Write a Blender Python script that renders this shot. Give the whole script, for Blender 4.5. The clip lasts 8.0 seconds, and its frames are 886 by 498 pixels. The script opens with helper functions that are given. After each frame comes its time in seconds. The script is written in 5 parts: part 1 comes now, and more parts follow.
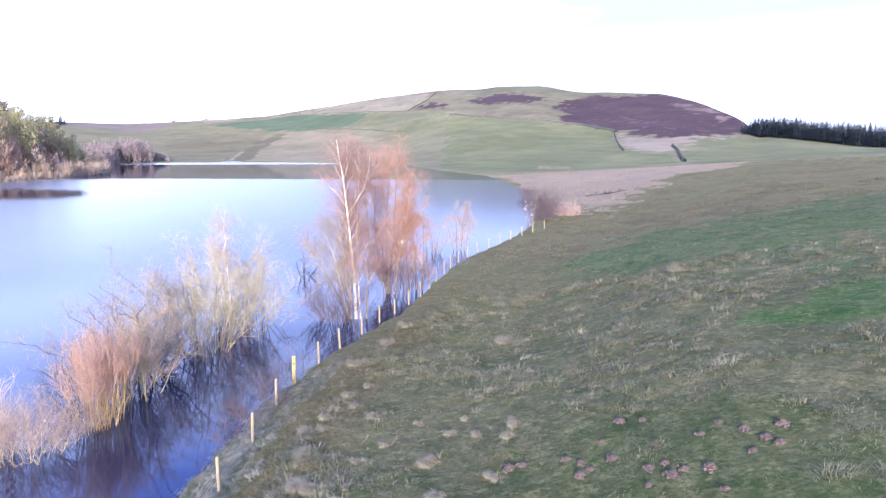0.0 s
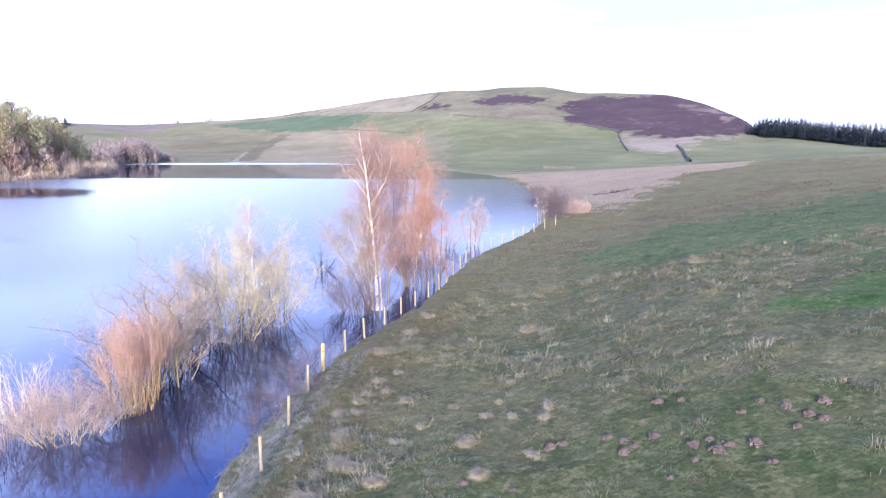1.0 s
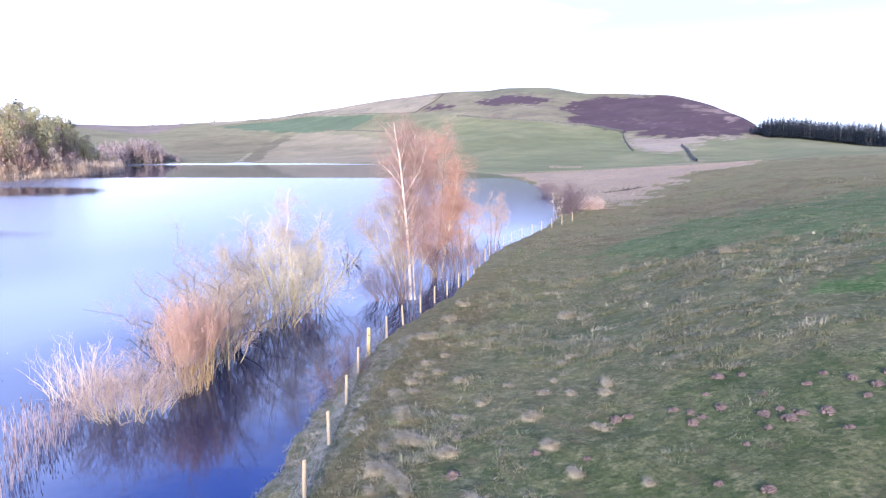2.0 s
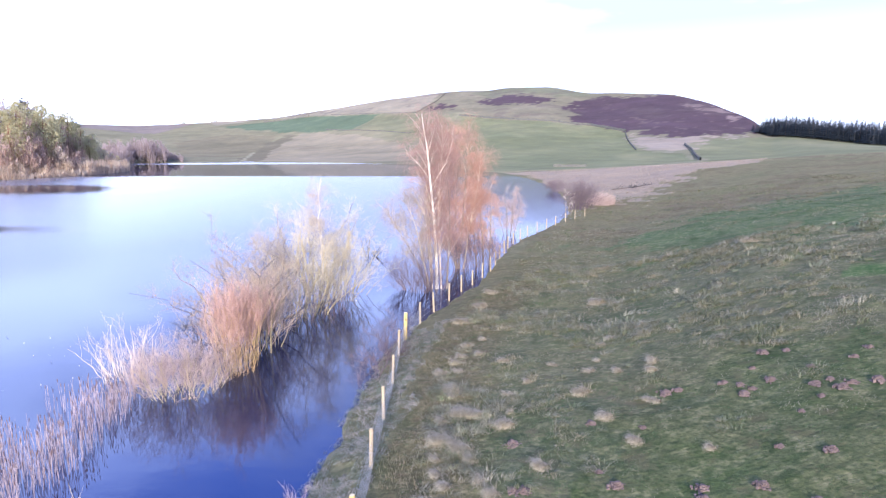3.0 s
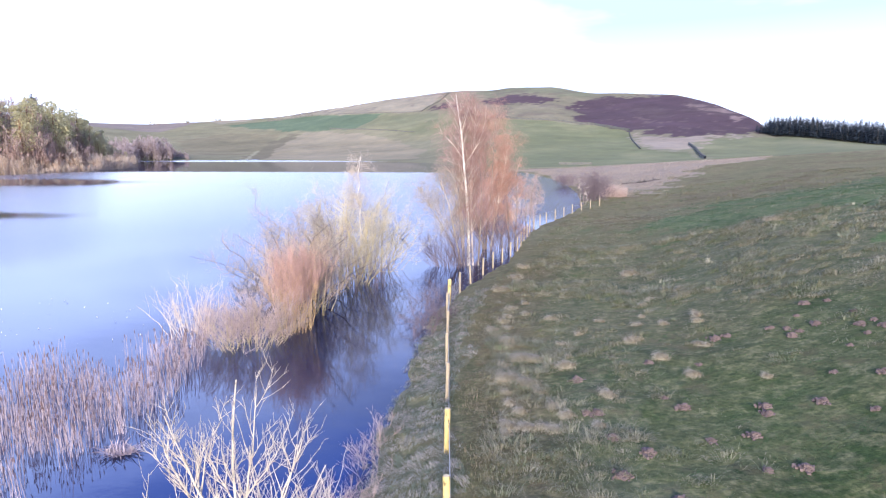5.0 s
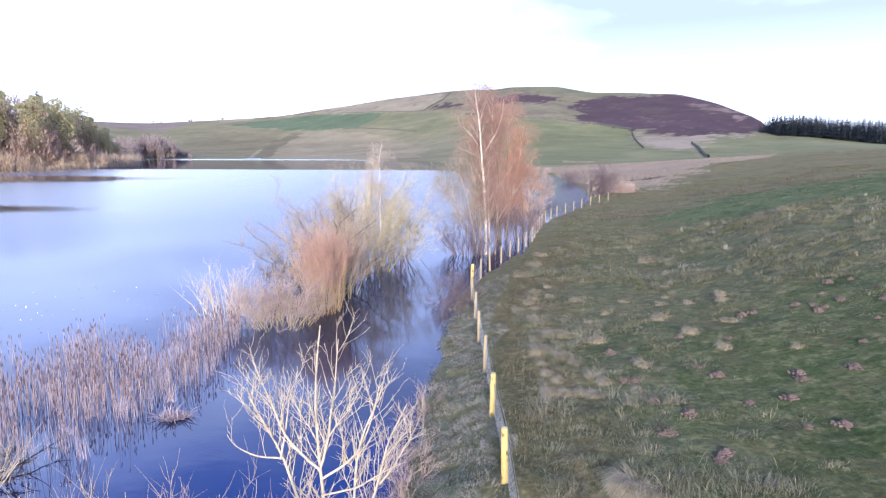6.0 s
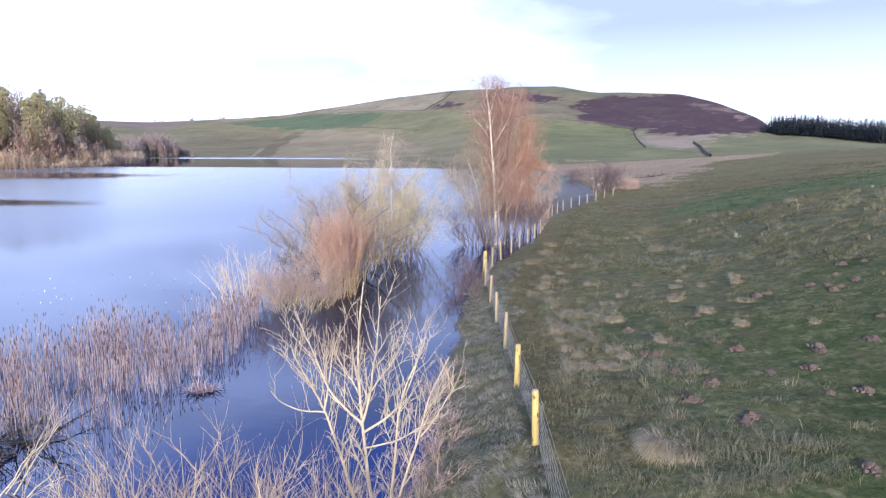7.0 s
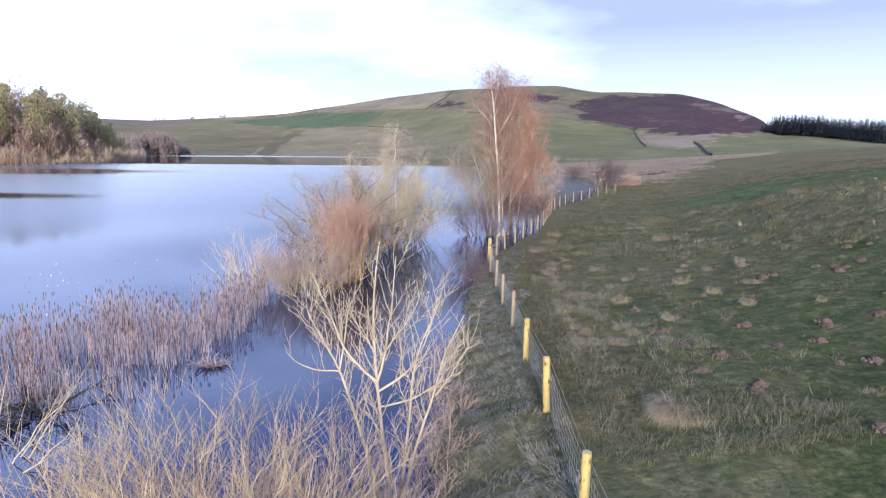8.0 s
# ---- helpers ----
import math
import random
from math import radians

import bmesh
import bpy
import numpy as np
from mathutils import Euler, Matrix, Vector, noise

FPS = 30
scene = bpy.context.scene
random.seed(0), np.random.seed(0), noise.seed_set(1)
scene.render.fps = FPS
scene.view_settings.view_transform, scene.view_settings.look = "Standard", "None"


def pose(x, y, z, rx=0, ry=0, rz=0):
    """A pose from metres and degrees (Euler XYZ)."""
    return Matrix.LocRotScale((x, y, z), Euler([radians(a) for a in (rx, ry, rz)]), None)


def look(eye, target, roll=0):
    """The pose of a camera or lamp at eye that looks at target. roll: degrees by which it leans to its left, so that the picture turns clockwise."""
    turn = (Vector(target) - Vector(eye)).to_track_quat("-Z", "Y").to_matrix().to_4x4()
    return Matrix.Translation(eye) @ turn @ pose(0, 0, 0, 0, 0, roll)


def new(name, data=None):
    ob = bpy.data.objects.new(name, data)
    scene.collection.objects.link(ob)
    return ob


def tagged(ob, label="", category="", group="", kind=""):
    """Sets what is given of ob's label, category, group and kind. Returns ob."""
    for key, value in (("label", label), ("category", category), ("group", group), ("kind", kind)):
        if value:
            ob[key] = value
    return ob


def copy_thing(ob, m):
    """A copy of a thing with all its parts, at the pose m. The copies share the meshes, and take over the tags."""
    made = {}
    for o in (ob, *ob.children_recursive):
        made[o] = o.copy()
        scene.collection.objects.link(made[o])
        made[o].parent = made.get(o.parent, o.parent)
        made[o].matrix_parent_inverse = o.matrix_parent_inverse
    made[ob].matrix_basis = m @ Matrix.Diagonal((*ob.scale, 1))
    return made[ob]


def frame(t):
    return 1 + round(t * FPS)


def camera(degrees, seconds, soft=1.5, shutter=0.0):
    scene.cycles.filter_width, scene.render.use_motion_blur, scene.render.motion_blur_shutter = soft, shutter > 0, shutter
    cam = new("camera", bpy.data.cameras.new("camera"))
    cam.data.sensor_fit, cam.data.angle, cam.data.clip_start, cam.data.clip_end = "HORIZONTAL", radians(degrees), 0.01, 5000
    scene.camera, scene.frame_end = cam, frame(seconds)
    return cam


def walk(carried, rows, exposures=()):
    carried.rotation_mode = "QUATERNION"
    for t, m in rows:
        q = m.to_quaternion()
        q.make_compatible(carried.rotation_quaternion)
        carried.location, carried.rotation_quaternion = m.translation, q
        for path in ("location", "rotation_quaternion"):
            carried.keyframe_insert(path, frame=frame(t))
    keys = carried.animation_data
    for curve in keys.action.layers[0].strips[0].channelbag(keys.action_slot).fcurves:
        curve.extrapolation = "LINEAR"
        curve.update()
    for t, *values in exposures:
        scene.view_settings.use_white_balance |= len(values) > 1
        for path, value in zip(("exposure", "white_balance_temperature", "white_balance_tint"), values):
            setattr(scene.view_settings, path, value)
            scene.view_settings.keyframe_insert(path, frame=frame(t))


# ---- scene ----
cam = camera(71.0, 8.0, soft=1.25)
PATH = [
    (0, (-0.234, 0.211, 10.471), (-0.38, 2.179, 10.142), -0.2),
    (0.5, (-0.631, 0.06, 10.199), (-0.782, 2.027, 9.873), -0.2),
    (1, (-1.336, -0.191, 9.953), (-1.49, 1.776, 9.628), -0.2),
    (1.5, (-2.234, -0.47, 9.627), (-2.392, 1.498, 9.305), -0.2),
    (3, (-4.754, -1.606, 8.789), (-4.916, 0.362, 8.468), -0.3),
    (3.5, (-5.141, -1.939, 8.474), (-5.304, 0.028, 8.154), -0.2),
    (4, (-5.558, -2.345, 8.15), (-5.719, -0.378, 7.831), -0.1),
    (4.5, (-6.078, -2.806, 7.834), (-6.242, -0.838, 7.515), -0.1),
    (6, (-7.64, -3.984, 6.924), (-7.809, -2.017, 6.604), -0.0),
    (6.5, (-8.021, -4.264, 6.642), (-8.192, -2.297, 6.322), 0.1),
    (7, (-8.218, -4.408, 6.338), (-8.389, -2.441, 6.018), 0.1),
    (7.5, (-8.346, -4.548, 6.044), (-8.518, -2.581, 5.724), 0.1),
    (8, (-8.437, -4.605, 5.735), (-8.608, -2.638, 5.414), 0.3),
]
EXPOSURES = [(0, 1.05, 5250, 18), (1.5, 1.05, 5250, 18), (3, 1.0, 5250, 18), (4.5, 0.9, 5300, 16), (6.5, 0.58, 5400, 13), (8, 0.25, 5480, 11)]
walk(cam, [(t, look(eye, target, roll)) for t, eye, target, roll in PATH], EXPOSURES)

# ---- sky and sun: low afternoon sun behind thin cloud, blue overhead, white towards the horizon ----
SUN_AZ, SUN_EL = 176.0, 16.0
world = bpy.data.worlds.new("sky")
scene.world = world
world.use_nodes = True
wn, wl = world.node_tree.nodes, world.node_tree.links
back = wn["Background"]
sky = wn.new("ShaderNodeTexSky")
sky.sky_type, sky.sun_disc = "NISHITA", False
sky.sun_elevation, sky.sun_rotation = radians(SUN_EL), radians(SUN_AZ)
coord = wn.new("ShaderNodeTexCoord")
split = wn.new("ShaderNodeSeparateXYZ")
wl.new(coord.outputs["Generated"], split.inputs[0])
cloud = wn.new("ShaderNodeTexNoise")
cloud.inputs["Scale"].default_value, cloud.inputs["Detail"].default_value, cloud.inputs["Roughness"].default_value = 2.2, 6, 0.55
stretch = wn.new("ShaderNodeMapping")
stretch.inputs["Scale"].default_value = (1, 1, 3.5)
wl.new(coord.outputs["Generated"], stretch.inputs["Vector"])
wl.new(stretch.outputs["Vector"], cloud.inputs["Vector"])
low = wn.new("ShaderNodeMapRange")
low.inputs["From Min"].default_value, low.inputs["From Max"].default_value = 0.33, 0.5
low.inputs["To Min"].default_value, low.inputs["To Max"].default_value = 0.62, -0.18
wl.new(split.outputs["Z"], low.inputs["Value"])
add = wn.new("ShaderNodeMath")
add.operation = "ADD"
wl.new(low.outputs["Result"], add.inputs[0])
wl.new(cloud.outputs["Fac"], add.inputs[1])
ramp = wn.new("ShaderNodeValToRGB")
ramp.color_ramp.elements[0].position, ramp.color_ramp.elements[0].color = 0.32, (0, 0, 0, 1)
ramp.color_ramp.elements[1].position, ramp.color_ramp.elements[1].color = 0.8, (1, 1, 1, 1)
wl.new(add.outputs[0], ramp.inputs["Fac"])
mix = wn.new("ShaderNodeMix")
mix.data_type = "RGBA"
wl.new(ramp.outputs["Color"], mix.inputs["Factor"])
blue = wn.new("ShaderNodeMix")
blue.data_type, blue.blend_type = "RGBA", "MULTIPLY"
blue.inputs["Factor"].default_value = 1.0
blue.inputs[7].default_value = (0.8, 0.96, 1.6, 1)
wl.new(sky.outputs["Color"], blue.inputs[6])
wl.new(blue.outputs[2], mix.inputs[6])
white = wn.new("ShaderNodeMix")
white.data_type = "RGBA"
white.inputs[6].default_value, white.inputs[7].default_value = (3.5, 3.85, 4.85, 1), (9.2, 9.5, 10.1, 1)
veil = wn.new("ShaderNodeTexNoise")
veil.inputs["Scale"].default_value, veil.inputs["Detail"].default_value = 3.1, 5
wl.new(stretch.outputs["Vector"], veil.inputs["Vector"])
thick = wn.new("ShaderNodeMapRange")
thick.inputs["From Min"].default_value, thick.inputs["From Max"].default_value = 0.36, 0.8
# The cloud thins from the lake's side to the hill's side.
lean_x = wn.new("ShaderNodeMath")
lean_x.operation, lean_x.inputs[1].default_value = "MULTIPLY_ADD", -0.4
wl.new(split.outputs["X"], lean_x.inputs[0])
wl.new(veil.outputs["Fac"], lean_x.inputs[2])
wl.new(lean_x.outputs[0], thick.inputs["Value"])
near_land = wn.new("ShaderNodeMapRange")
near_land.inputs["From Min"].default_value, near_land.inputs["From Max"].default_value = 0.04, 0.18
near_land.inputs["To Min"].default_value, near_land.inputs["To Max"].default_value = 0.65, 0.0
wl.new(split.outputs["Z"], near_land.inputs["Value"])
most = wn.new("ShaderNodeMath")
most.operation = "MAXIMUM"
wl.new(thick.outputs["Result"], most.inputs[0])
wl.new(near_land.outputs["Result"], most.inputs[1])
wl.new(most.outputs[0], white.inputs["Factor"])
wl.new(white.outputs[2], mix.inputs[7])
wl.new(mix.outputs[2], back.inputs["Color"])
back.inputs["Strength"].default_value = 0.145
sun = new("sun", bpy.data.lights.new("sun", "SUN"))
sun.data.energy, sun.data.angle, sun.data.color = 4.9, radians(11), (1.0, 0.84, 0.64)
a, e = radians(SUN_AZ), radians(SUN_EL)
sun.matrix_world = look((0, 0, 60), Vector((0, 0, 60)) - Vector((math.sin(a) * math.cos(e), math.cos(a) * math.cos(e), math.sin(e))))

# ---- materials ----
def material(name, rough=0.9, spec=0.2):
    m = bpy.data.materials.new(name)
    m.use_nodes = True
    b = m.node_tree.nodes["Principled BSDF"]
    b.inputs["Roughness"].default_value = rough
    b.inputs["Specular IOR Level"].default_value = spec
    return m, m.node_tree.nodes, m.node_tree.links, b


def mixed(n, l, fac, a, b, blend="MIX"):
    """A colour mix; each of fac, a and b is a socket or a value."""
    k = n.new("ShaderNodeMix")
    k.data_type, k.blend_type = "RGBA", blend
    for i, v in ((0, fac), (6, a), (7, b)):
        if isinstance(v, bpy.types.NodeSocket):
            l.new(v, k.inputs[i])
        else:
            k.inputs[i].default_value = v if i == 0 else (*v, 1)
    return k.outputs[2]


def noise_of(n, l, scale, detail=4, lo=0.4, hi=0.6, stretch=None, rough=0.6):
    """Noise in object metres, spread between lo and hi to 0..1."""
    c, t, r = n.new("ShaderNodeTexCoord"), n.new("ShaderNodeTexNoise"), n.new("ShaderNodeMapRange")
    t.inputs["Scale"].default_value, t.inputs["Detail"].default_value, t.inputs["Roughness"].default_value = scale, detail, rough
    v = c.outputs["Object"]
    if stretch:
        m = n.new("ShaderNodeMapping")
        m.inputs["Scale"].default_value = stretch
        l.new(v, m.inputs["Vector"])
        v = m.outputs["Vector"]
    l.new(v, t.inputs["Vector"])
    r.inputs["From Min"].default_value, r.inputs["From Max"].default_value = lo, hi
    l.new(t.outputs["Fac"], r.inputs["Value"])
    return r.outputs["Result"]


def bump(n, l, b, h, strength, distance):
    k = n.new("ShaderNodeBump")
    k.inputs["Strength"].default_value, k.inputs["Distance"].default_value = strength, distance
    l.new(h, k.inputs["Height"])
    l.new(k.outputs["Normal"], b.inputs["Normal"])


def stalk(name, a, b, c, rough=0.8, spec=0.2, mix=(0.5, 0.75), glow=0.0):
    """Twigs, blades and stems: colours a to b from piece to piece, with flecks of c."""
    m, n, l, p = material(name, rough, spec)
    g = n.new("ShaderNodeNewGeometry")
    col = mixed(n, l, g.outputs["Random Per Island"], a, b)
    col = mixed(n, l, noise_of(n, l, 3.0, 3, *mix), col, c)
    l.new(col, p.inputs["Base Color"])
    if glow:
        t, k = n.new("ShaderNodeBsdfTranslucent"), n.new("ShaderNodeMixShader")
        l.new(col, t.inputs["Color"])
        k.inputs[0].default_value = glow
        l.new(p.outputs[0], k.inputs[1])
        l.new(t.outputs[0], k.inputs[2])
        l.new(k.outputs[0], n["Material Output"].inputs["Surface"])
    return m


def bark(name, a, b, dark, scale=6.0, bands=(1, 1, 3), worn=(0.58, 0.68)):
    m, n, l, p = material(name, 0.75, 0.25)
    col = mixed(n, l, noise_of(n, l, scale * 0.4, 4, 0.35, 0.65), a, b)
    col = mixed(n, l, noise_of(n, l, scale, 5, *worn, bands), col, dark)
    l.new(col, p.inputs["Base Color"])
    bump(n, l, p, noise_of(n, l, scale * 4, 4, 0.2, 0.8, bands), 0.5, 0.02)
    return m


# The ground: what grows where is laid into the sheet as "cover"; grain, tussocks and bare spots come on top.
GROUND, n, l, p = material("pasture_and_moor", 0.95, 0.1)
cov = n.new("ShaderNodeAttribute")
cov.attribute_name = "cover"
sep = n.new("ShaderNodeAttribute")
sep.attribute_name = "sward"
col = mixed(n, l, noise_of(n, l, 0.012, 5, 0.3, 0.7), cov.outputs["Color"], mixed(n, l, 1.0, cov.outputs["Color"], (0.82, 0.84, 0.78), "MULTIPLY"))
col = mixed(n, l, noise_of(n, l, 0.12, 6, 0.42, 0.62, (1, 0.6, 1)), col, mixed(n, l, 1.0, col, (1.1, 1.07, 1.02), "MULTIPLY"))
col = mixed(n, l, noise_of(n, l, 0.05, 8, 0.36, 0.64, rough=0.75), mixed(n, l, 1.0, col, (0.86, 0.865, 0.87), "MULTIPLY"), mixed(n, l, 1.0, col, (1.11, 1.11, 1.1), "MULTIPLY"))
straw = mixed(n, l, noise_of(n, l, 0.33, 4, 0.42, 0.58), (0.055, 0.075, 0.036), (0.12, 0.108, 0.07))
straw = mixed(n, l, noise_of(n, l, 0.95, 5, 0.42, 0.6), straw, mixed(n, l, 0.75, straw, (0.19, 0.167, 0.113)))
straw = mixed(n, l, noise_of(n, l, 2.6, 5, 0.5, 0.64), straw, mixed(n, l, 0.75, straw, (0.3, 0.26, 0.175)))
straw = mixed(n, l, noise_of(n, l, 4.2, 4, 0.54, 0.7), straw, (0.034, 0.046, 0.022))
straw = mixed(n, l, noise_of(n, l, 1.7, 4, 0.4, 0.62), mixed(n, l, 1.0, straw, (0.78, 0.8, 0.76), "MULTIPLY"), mixed(n, l, 1.0, straw, (1.22, 1.18, 1.12), "MULTIPLY"))
straw = mixed(n, l, noise_of(n, l, 8.0, 3, 0.4, 0.6), mixed(n, l, 1.0, straw, (0.68, 0.7, 0.66), "MULTIPLY"), mixed(n, l, 1.0, straw, (1.35, 1.3, 1.26), "MULTIPLY"))
straw = mixed(n, l, noise_of(n, l, 1.25, 5, 0.56, 0.68), straw, (0.155, 0.112, 0.08))
lot = n.new("ShaderNodeNewGeometry")
straw = mixed(n, l, lot.outputs["Random Per Island"], mixed(n, l, 1.0, straw, (0.8, 0.82, 0.78), "MULTIPLY"), mixed(n, l, 1.0, straw, (1.25, 1.2, 1.15), "MULTIPLY"))
near = mixed(n, l, 0.5, straw, mixed(n, l, 1.0, cov.outputs["Color"], (0.7, 0.64, 0.62), "MULTIPLY"))
near = mixed(n, l, 1.0, near, (1.07, 1.09, 0.93), "MULTIPLY")
col = mixed(n, l, sep.outputs["Fac"], col, near)
l.new(col, p.inputs["Base Color"])
bump(n, l, p, noise_of(n, l, 3.5, 7, 0.2, 0.8), 0.6, 0.07)

# The lake: dark peaty water under a rippled, mirroring surface.
WATER, n, l, p = material("lake_water", 0.3, 0.0)
deep = mixed(n, l, noise_of(n, l, 0.05, 3), (0.014, 0.015, 0.034), (0.02, 0.021, 0.045))
l.new(deep, p.inputs["Base Color"])
gloss, fres, join, outp = n.new("ShaderNodeBsdfGlossy"), n.new("ShaderNodeFresnel"), n.new("ShaderNodeMixShader"), n["Material Output"]
fres.inputs["IOR"].default_value = 2.3
gloss.inputs["Roughness"].default_value = 0.01
# Steep reflections get the deep blue of the sky painted in as a tint.
l.new(mixed(n, l, fres.outputs[0], (0.44, 0.54, 0.96), (0.99, 0.985, 0.98)), gloss.inputs["Color"])
where = n.new("ShaderNodeSeparateXYZ")
l.new(n.new("ShaderNodeTexCoord").outputs["Object"], where.inputs[0])
ruffle, lane, blur = n.new("ShaderNodeMapRange"), n.new("ShaderNodeMath"), n.new("ShaderNodeMapRange")
ruffle.interpolation_type = "SMOOTHSTEP"
ruffle.inputs["From Min"].default_value, ruffle.inputs["From Max"].default_value = 50, 86
shelter = n.new("ShaderNodeMath")
shelter.operation = "MULTIPLY_ADD"
shelter.inputs[1].default_value = -0.9
l.new(where.outputs["X"], shelter.inputs[0])
l.new(where.outputs["Y"], shelter.inputs[2])
l.new(shelter.outputs[0], ruffle.inputs["Value"])
calm = n.new("ShaderNodeMapRange")
calm.interpolation_type = "SMOOTHSTEP"
calm.inputs["From Min"].default_value, calm.inputs["From Max"].default_value = 188, 206
calm.inputs["To Min"].default_value, calm.inputs["To Max"].default_value = 1, 0
l.new(where.outputs["Y"], calm.inputs["Value"])
strip, either = n.new("ShaderNodeMapRange"), n.new("ShaderNodeMath")
strip.interpolation_type = "SMOOTHSTEP"
strip.inputs["From Min"].default_value, strip.inputs["From Max"].default_value = 342, 362
l.new(where.outputs["Y"], strip.inputs["Value"])
either.operation = "MAXIMUM"
l.new(calm.outputs["Result"], either.inputs[0])
l.new(strip.outputs["Result"], either.inputs[1])
lane.operation = "MULTIPLY"
l.new(ruffle.outputs["Result"], lane.inputs[0])
l.new(either.outputs[0], lane.inputs[1])
# The narrow inlet beside the pasture lies in the lee and stays calm.
lee, lee_at, open_water = n.new("ShaderNodeMapRange"), n.new("ShaderNodeMath"), n.new("ShaderNodeMath")
lee_at.operation, lee_at.inputs[1].default_value = "MULTIPLY_ADD", 0.12
l.new(where.outputs["Y"], lee_at.inputs[0])
l.new(where.outputs["X"], lee_at.inputs[2])
lee.interpolation_type = "SMOOTHSTEP"
lee.inputs["From Min"].default_value, lee.inputs["From Max"].default_value = -9, 5
lee.inputs["To Min"].default_value, lee.inputs["To Max"].default_value = 1.0, 0.52
l.new(lee_at.outputs[0], lee.inputs["Value"])
open_water.operation = "MULTIPLY"
l.new(lane.outputs[0], open_water.inputs[0])
l.new(lee.outputs["Result"], open_water.inputs[1])
lane = open_water
for cx, cy, rx, ry in ((-116, 132, 44, 17), (-77, 63, 26, 5)):
    away = n.new("ShaderNodeVectorMath")
    away.operation = "SUBTRACT"
    l.new(n.new("ShaderNodeTexCoord").outputs["Object"], away.inputs[0])
    away.inputs[1].default_value = (cx, cy, 0)
    shrink = n.new("ShaderNodeVectorMath")
    shrink.operation = "MULTIPLY"
    shrink.inputs[1].default_value = (1 / rx, 1 / ry, 0)
    l.new(away.outputs["Vector"], shrink.inputs[0])
    size = n.new("ShaderNodeVectorMath")
    size.operation = "LENGTH"
    l.new(shrink.outputs["Vector"], size.inputs[0])
    edge = n.new("ShaderNodeMapRange")
    edge.interpolation_type = "SMOOTHSTEP"
    edge.inputs["From Min"].default_value, edge.inputs["From Max"].default_value = 0.1, 1.3
    l.new(size.outputs["Value"], edge.inputs["Value"])
    cut = n.new("ShaderNodeMath")
    cut.operation = "MULTIPLY"
    l.new(lane.outputs[0], cut.inputs[0])
    l.new(edge.outputs["Result"], cut.inputs[1])
    lane = cut
blur.inputs["To Min"].default_value, blur.inputs["To Max"].default_value = 0.008, 0.25
l.new(lane.outputs[0], blur.inputs["Value"])
l.new(blur.outputs["Result"], gloss.inputs["Roughness"])
rip = n.new("ShaderNodeMath")
rip.operation = "ADD"
l.new(noise_of(n, l, 0.9, 5, 0.0, 1.0, (1, 1.6, 1)), rip.inputs[0])
l.new(noise_of(n, l, 0.06, 3, 0.0, 1.0, (0.5, 1.6, 1)), rip.inputs[1])
wob = n.new("ShaderNodeBump")
wob.inputs["Strength"].default_value, wob.inputs["Distance"].default_value = 0.06, 0.07
l.new(rip.outputs[0], wob.inputs["Height"])
for k in (p, gloss, fres):
    l.new(wob.outputs["Normal"], k.inputs["Normal"])
weak, part_of = n.new("ShaderNodeMapRange"), n.new("ShaderNodeMath")
weak.inputs["To Min"].default_value, weak.inputs["To Max"].default_value = 1.0, 0.97
l.new(lane.outputs[0], weak.inputs["Value"])
part_of.operation = "MULTIPLY"
l.new(fres.outputs[0], part_of.inputs[0])
l.new(weak.outputs["Result"], part_of.inputs[1])
l.new(part_of.outputs[0], join.inputs[0])
l.new(p.outputs[0], join.inputs[1])
l.new(gloss.outputs[0], join.inputs[2])
l.new(join.outputs[0], outp.inputs["Surface"])

BIRCH = bark("birch_bark", (0.84, 0.78, 0.68), (0.72, 0.62, 0.48), (0.06, 0.045, 0.035), 5.0, (1, 1, 5))
GREYBARK = bark("grey_bark", (0.2, 0.16, 0.12), (0.3, 0.25, 0.18), (0.05, 0.04, 0.03))
DUSKBARK = bark("dusky_bark", (0.11, 0.088, 0.075), (0.18, 0.145, 0.12), (0.05, 0.04, 0.035))
BLACKBARK = bark("wet_bark", (0.03, 0.025, 0.022), (0.06, 0.05, 0.04), (0.015, 0.012, 0.01))
PALEBARK = bark("pale_bark", (0.68, 0.57, 0.41), (0.54, 0.44, 0.31), (0.3, 0.24, 0.17), 8.0)
PINEBARK = bark("pine_bark", (0.24, 0.12, 0.07), (0.3, 0.18, 0.11), (0.08, 0.05, 0.035), 2.0)
BRANCHBARK = bark("birch_branches", (0.7, 0.58, 0.46), (0.55, 0.42, 0.32), (0.2, 0.13, 0.1), 4.0)
BIRCH_TWIG = stalk("birch_twigs", (0.45, 0.25, 0.17), (0.6, 0.36, 0.25), (0.36, 0.2, 0.145))
MAUVE_TWIG = stalk("birch_mauve_twigs", (0.34, 0.2, 0.155), (0.47, 0.3, 0.235), (0.27, 0.165, 0.14))
RED_TWIG = stalk("osier_red", (0.44, 0.265, 0.2), (0.58, 0.385, 0.295), (0.36, 0.225, 0.175))
YELLOW_TWIG = stalk("willow_yellow", (0.52, 0.44, 0.27), (0.7, 0.6, 0.4), (0.38, 0.31, 0.21))
OLIVE_TWIG = stalk("willow_olive", (0.4, 0.32, 0.15), (0.58, 0.47, 0.23), (0.24, 0.19, 0.11))
OSIER_STEM = stalk("osier_stems", (0.5, 0.33, 0.13), (0.66, 0.46, 0.2), (0.4, 0.22, 0.12))
HAZE_TWIG = stalk("pinkish_twigs", (0.42, 0.31, 0.25), (0.6, 0.46, 0.38), (0.3, 0.21, 0.18))
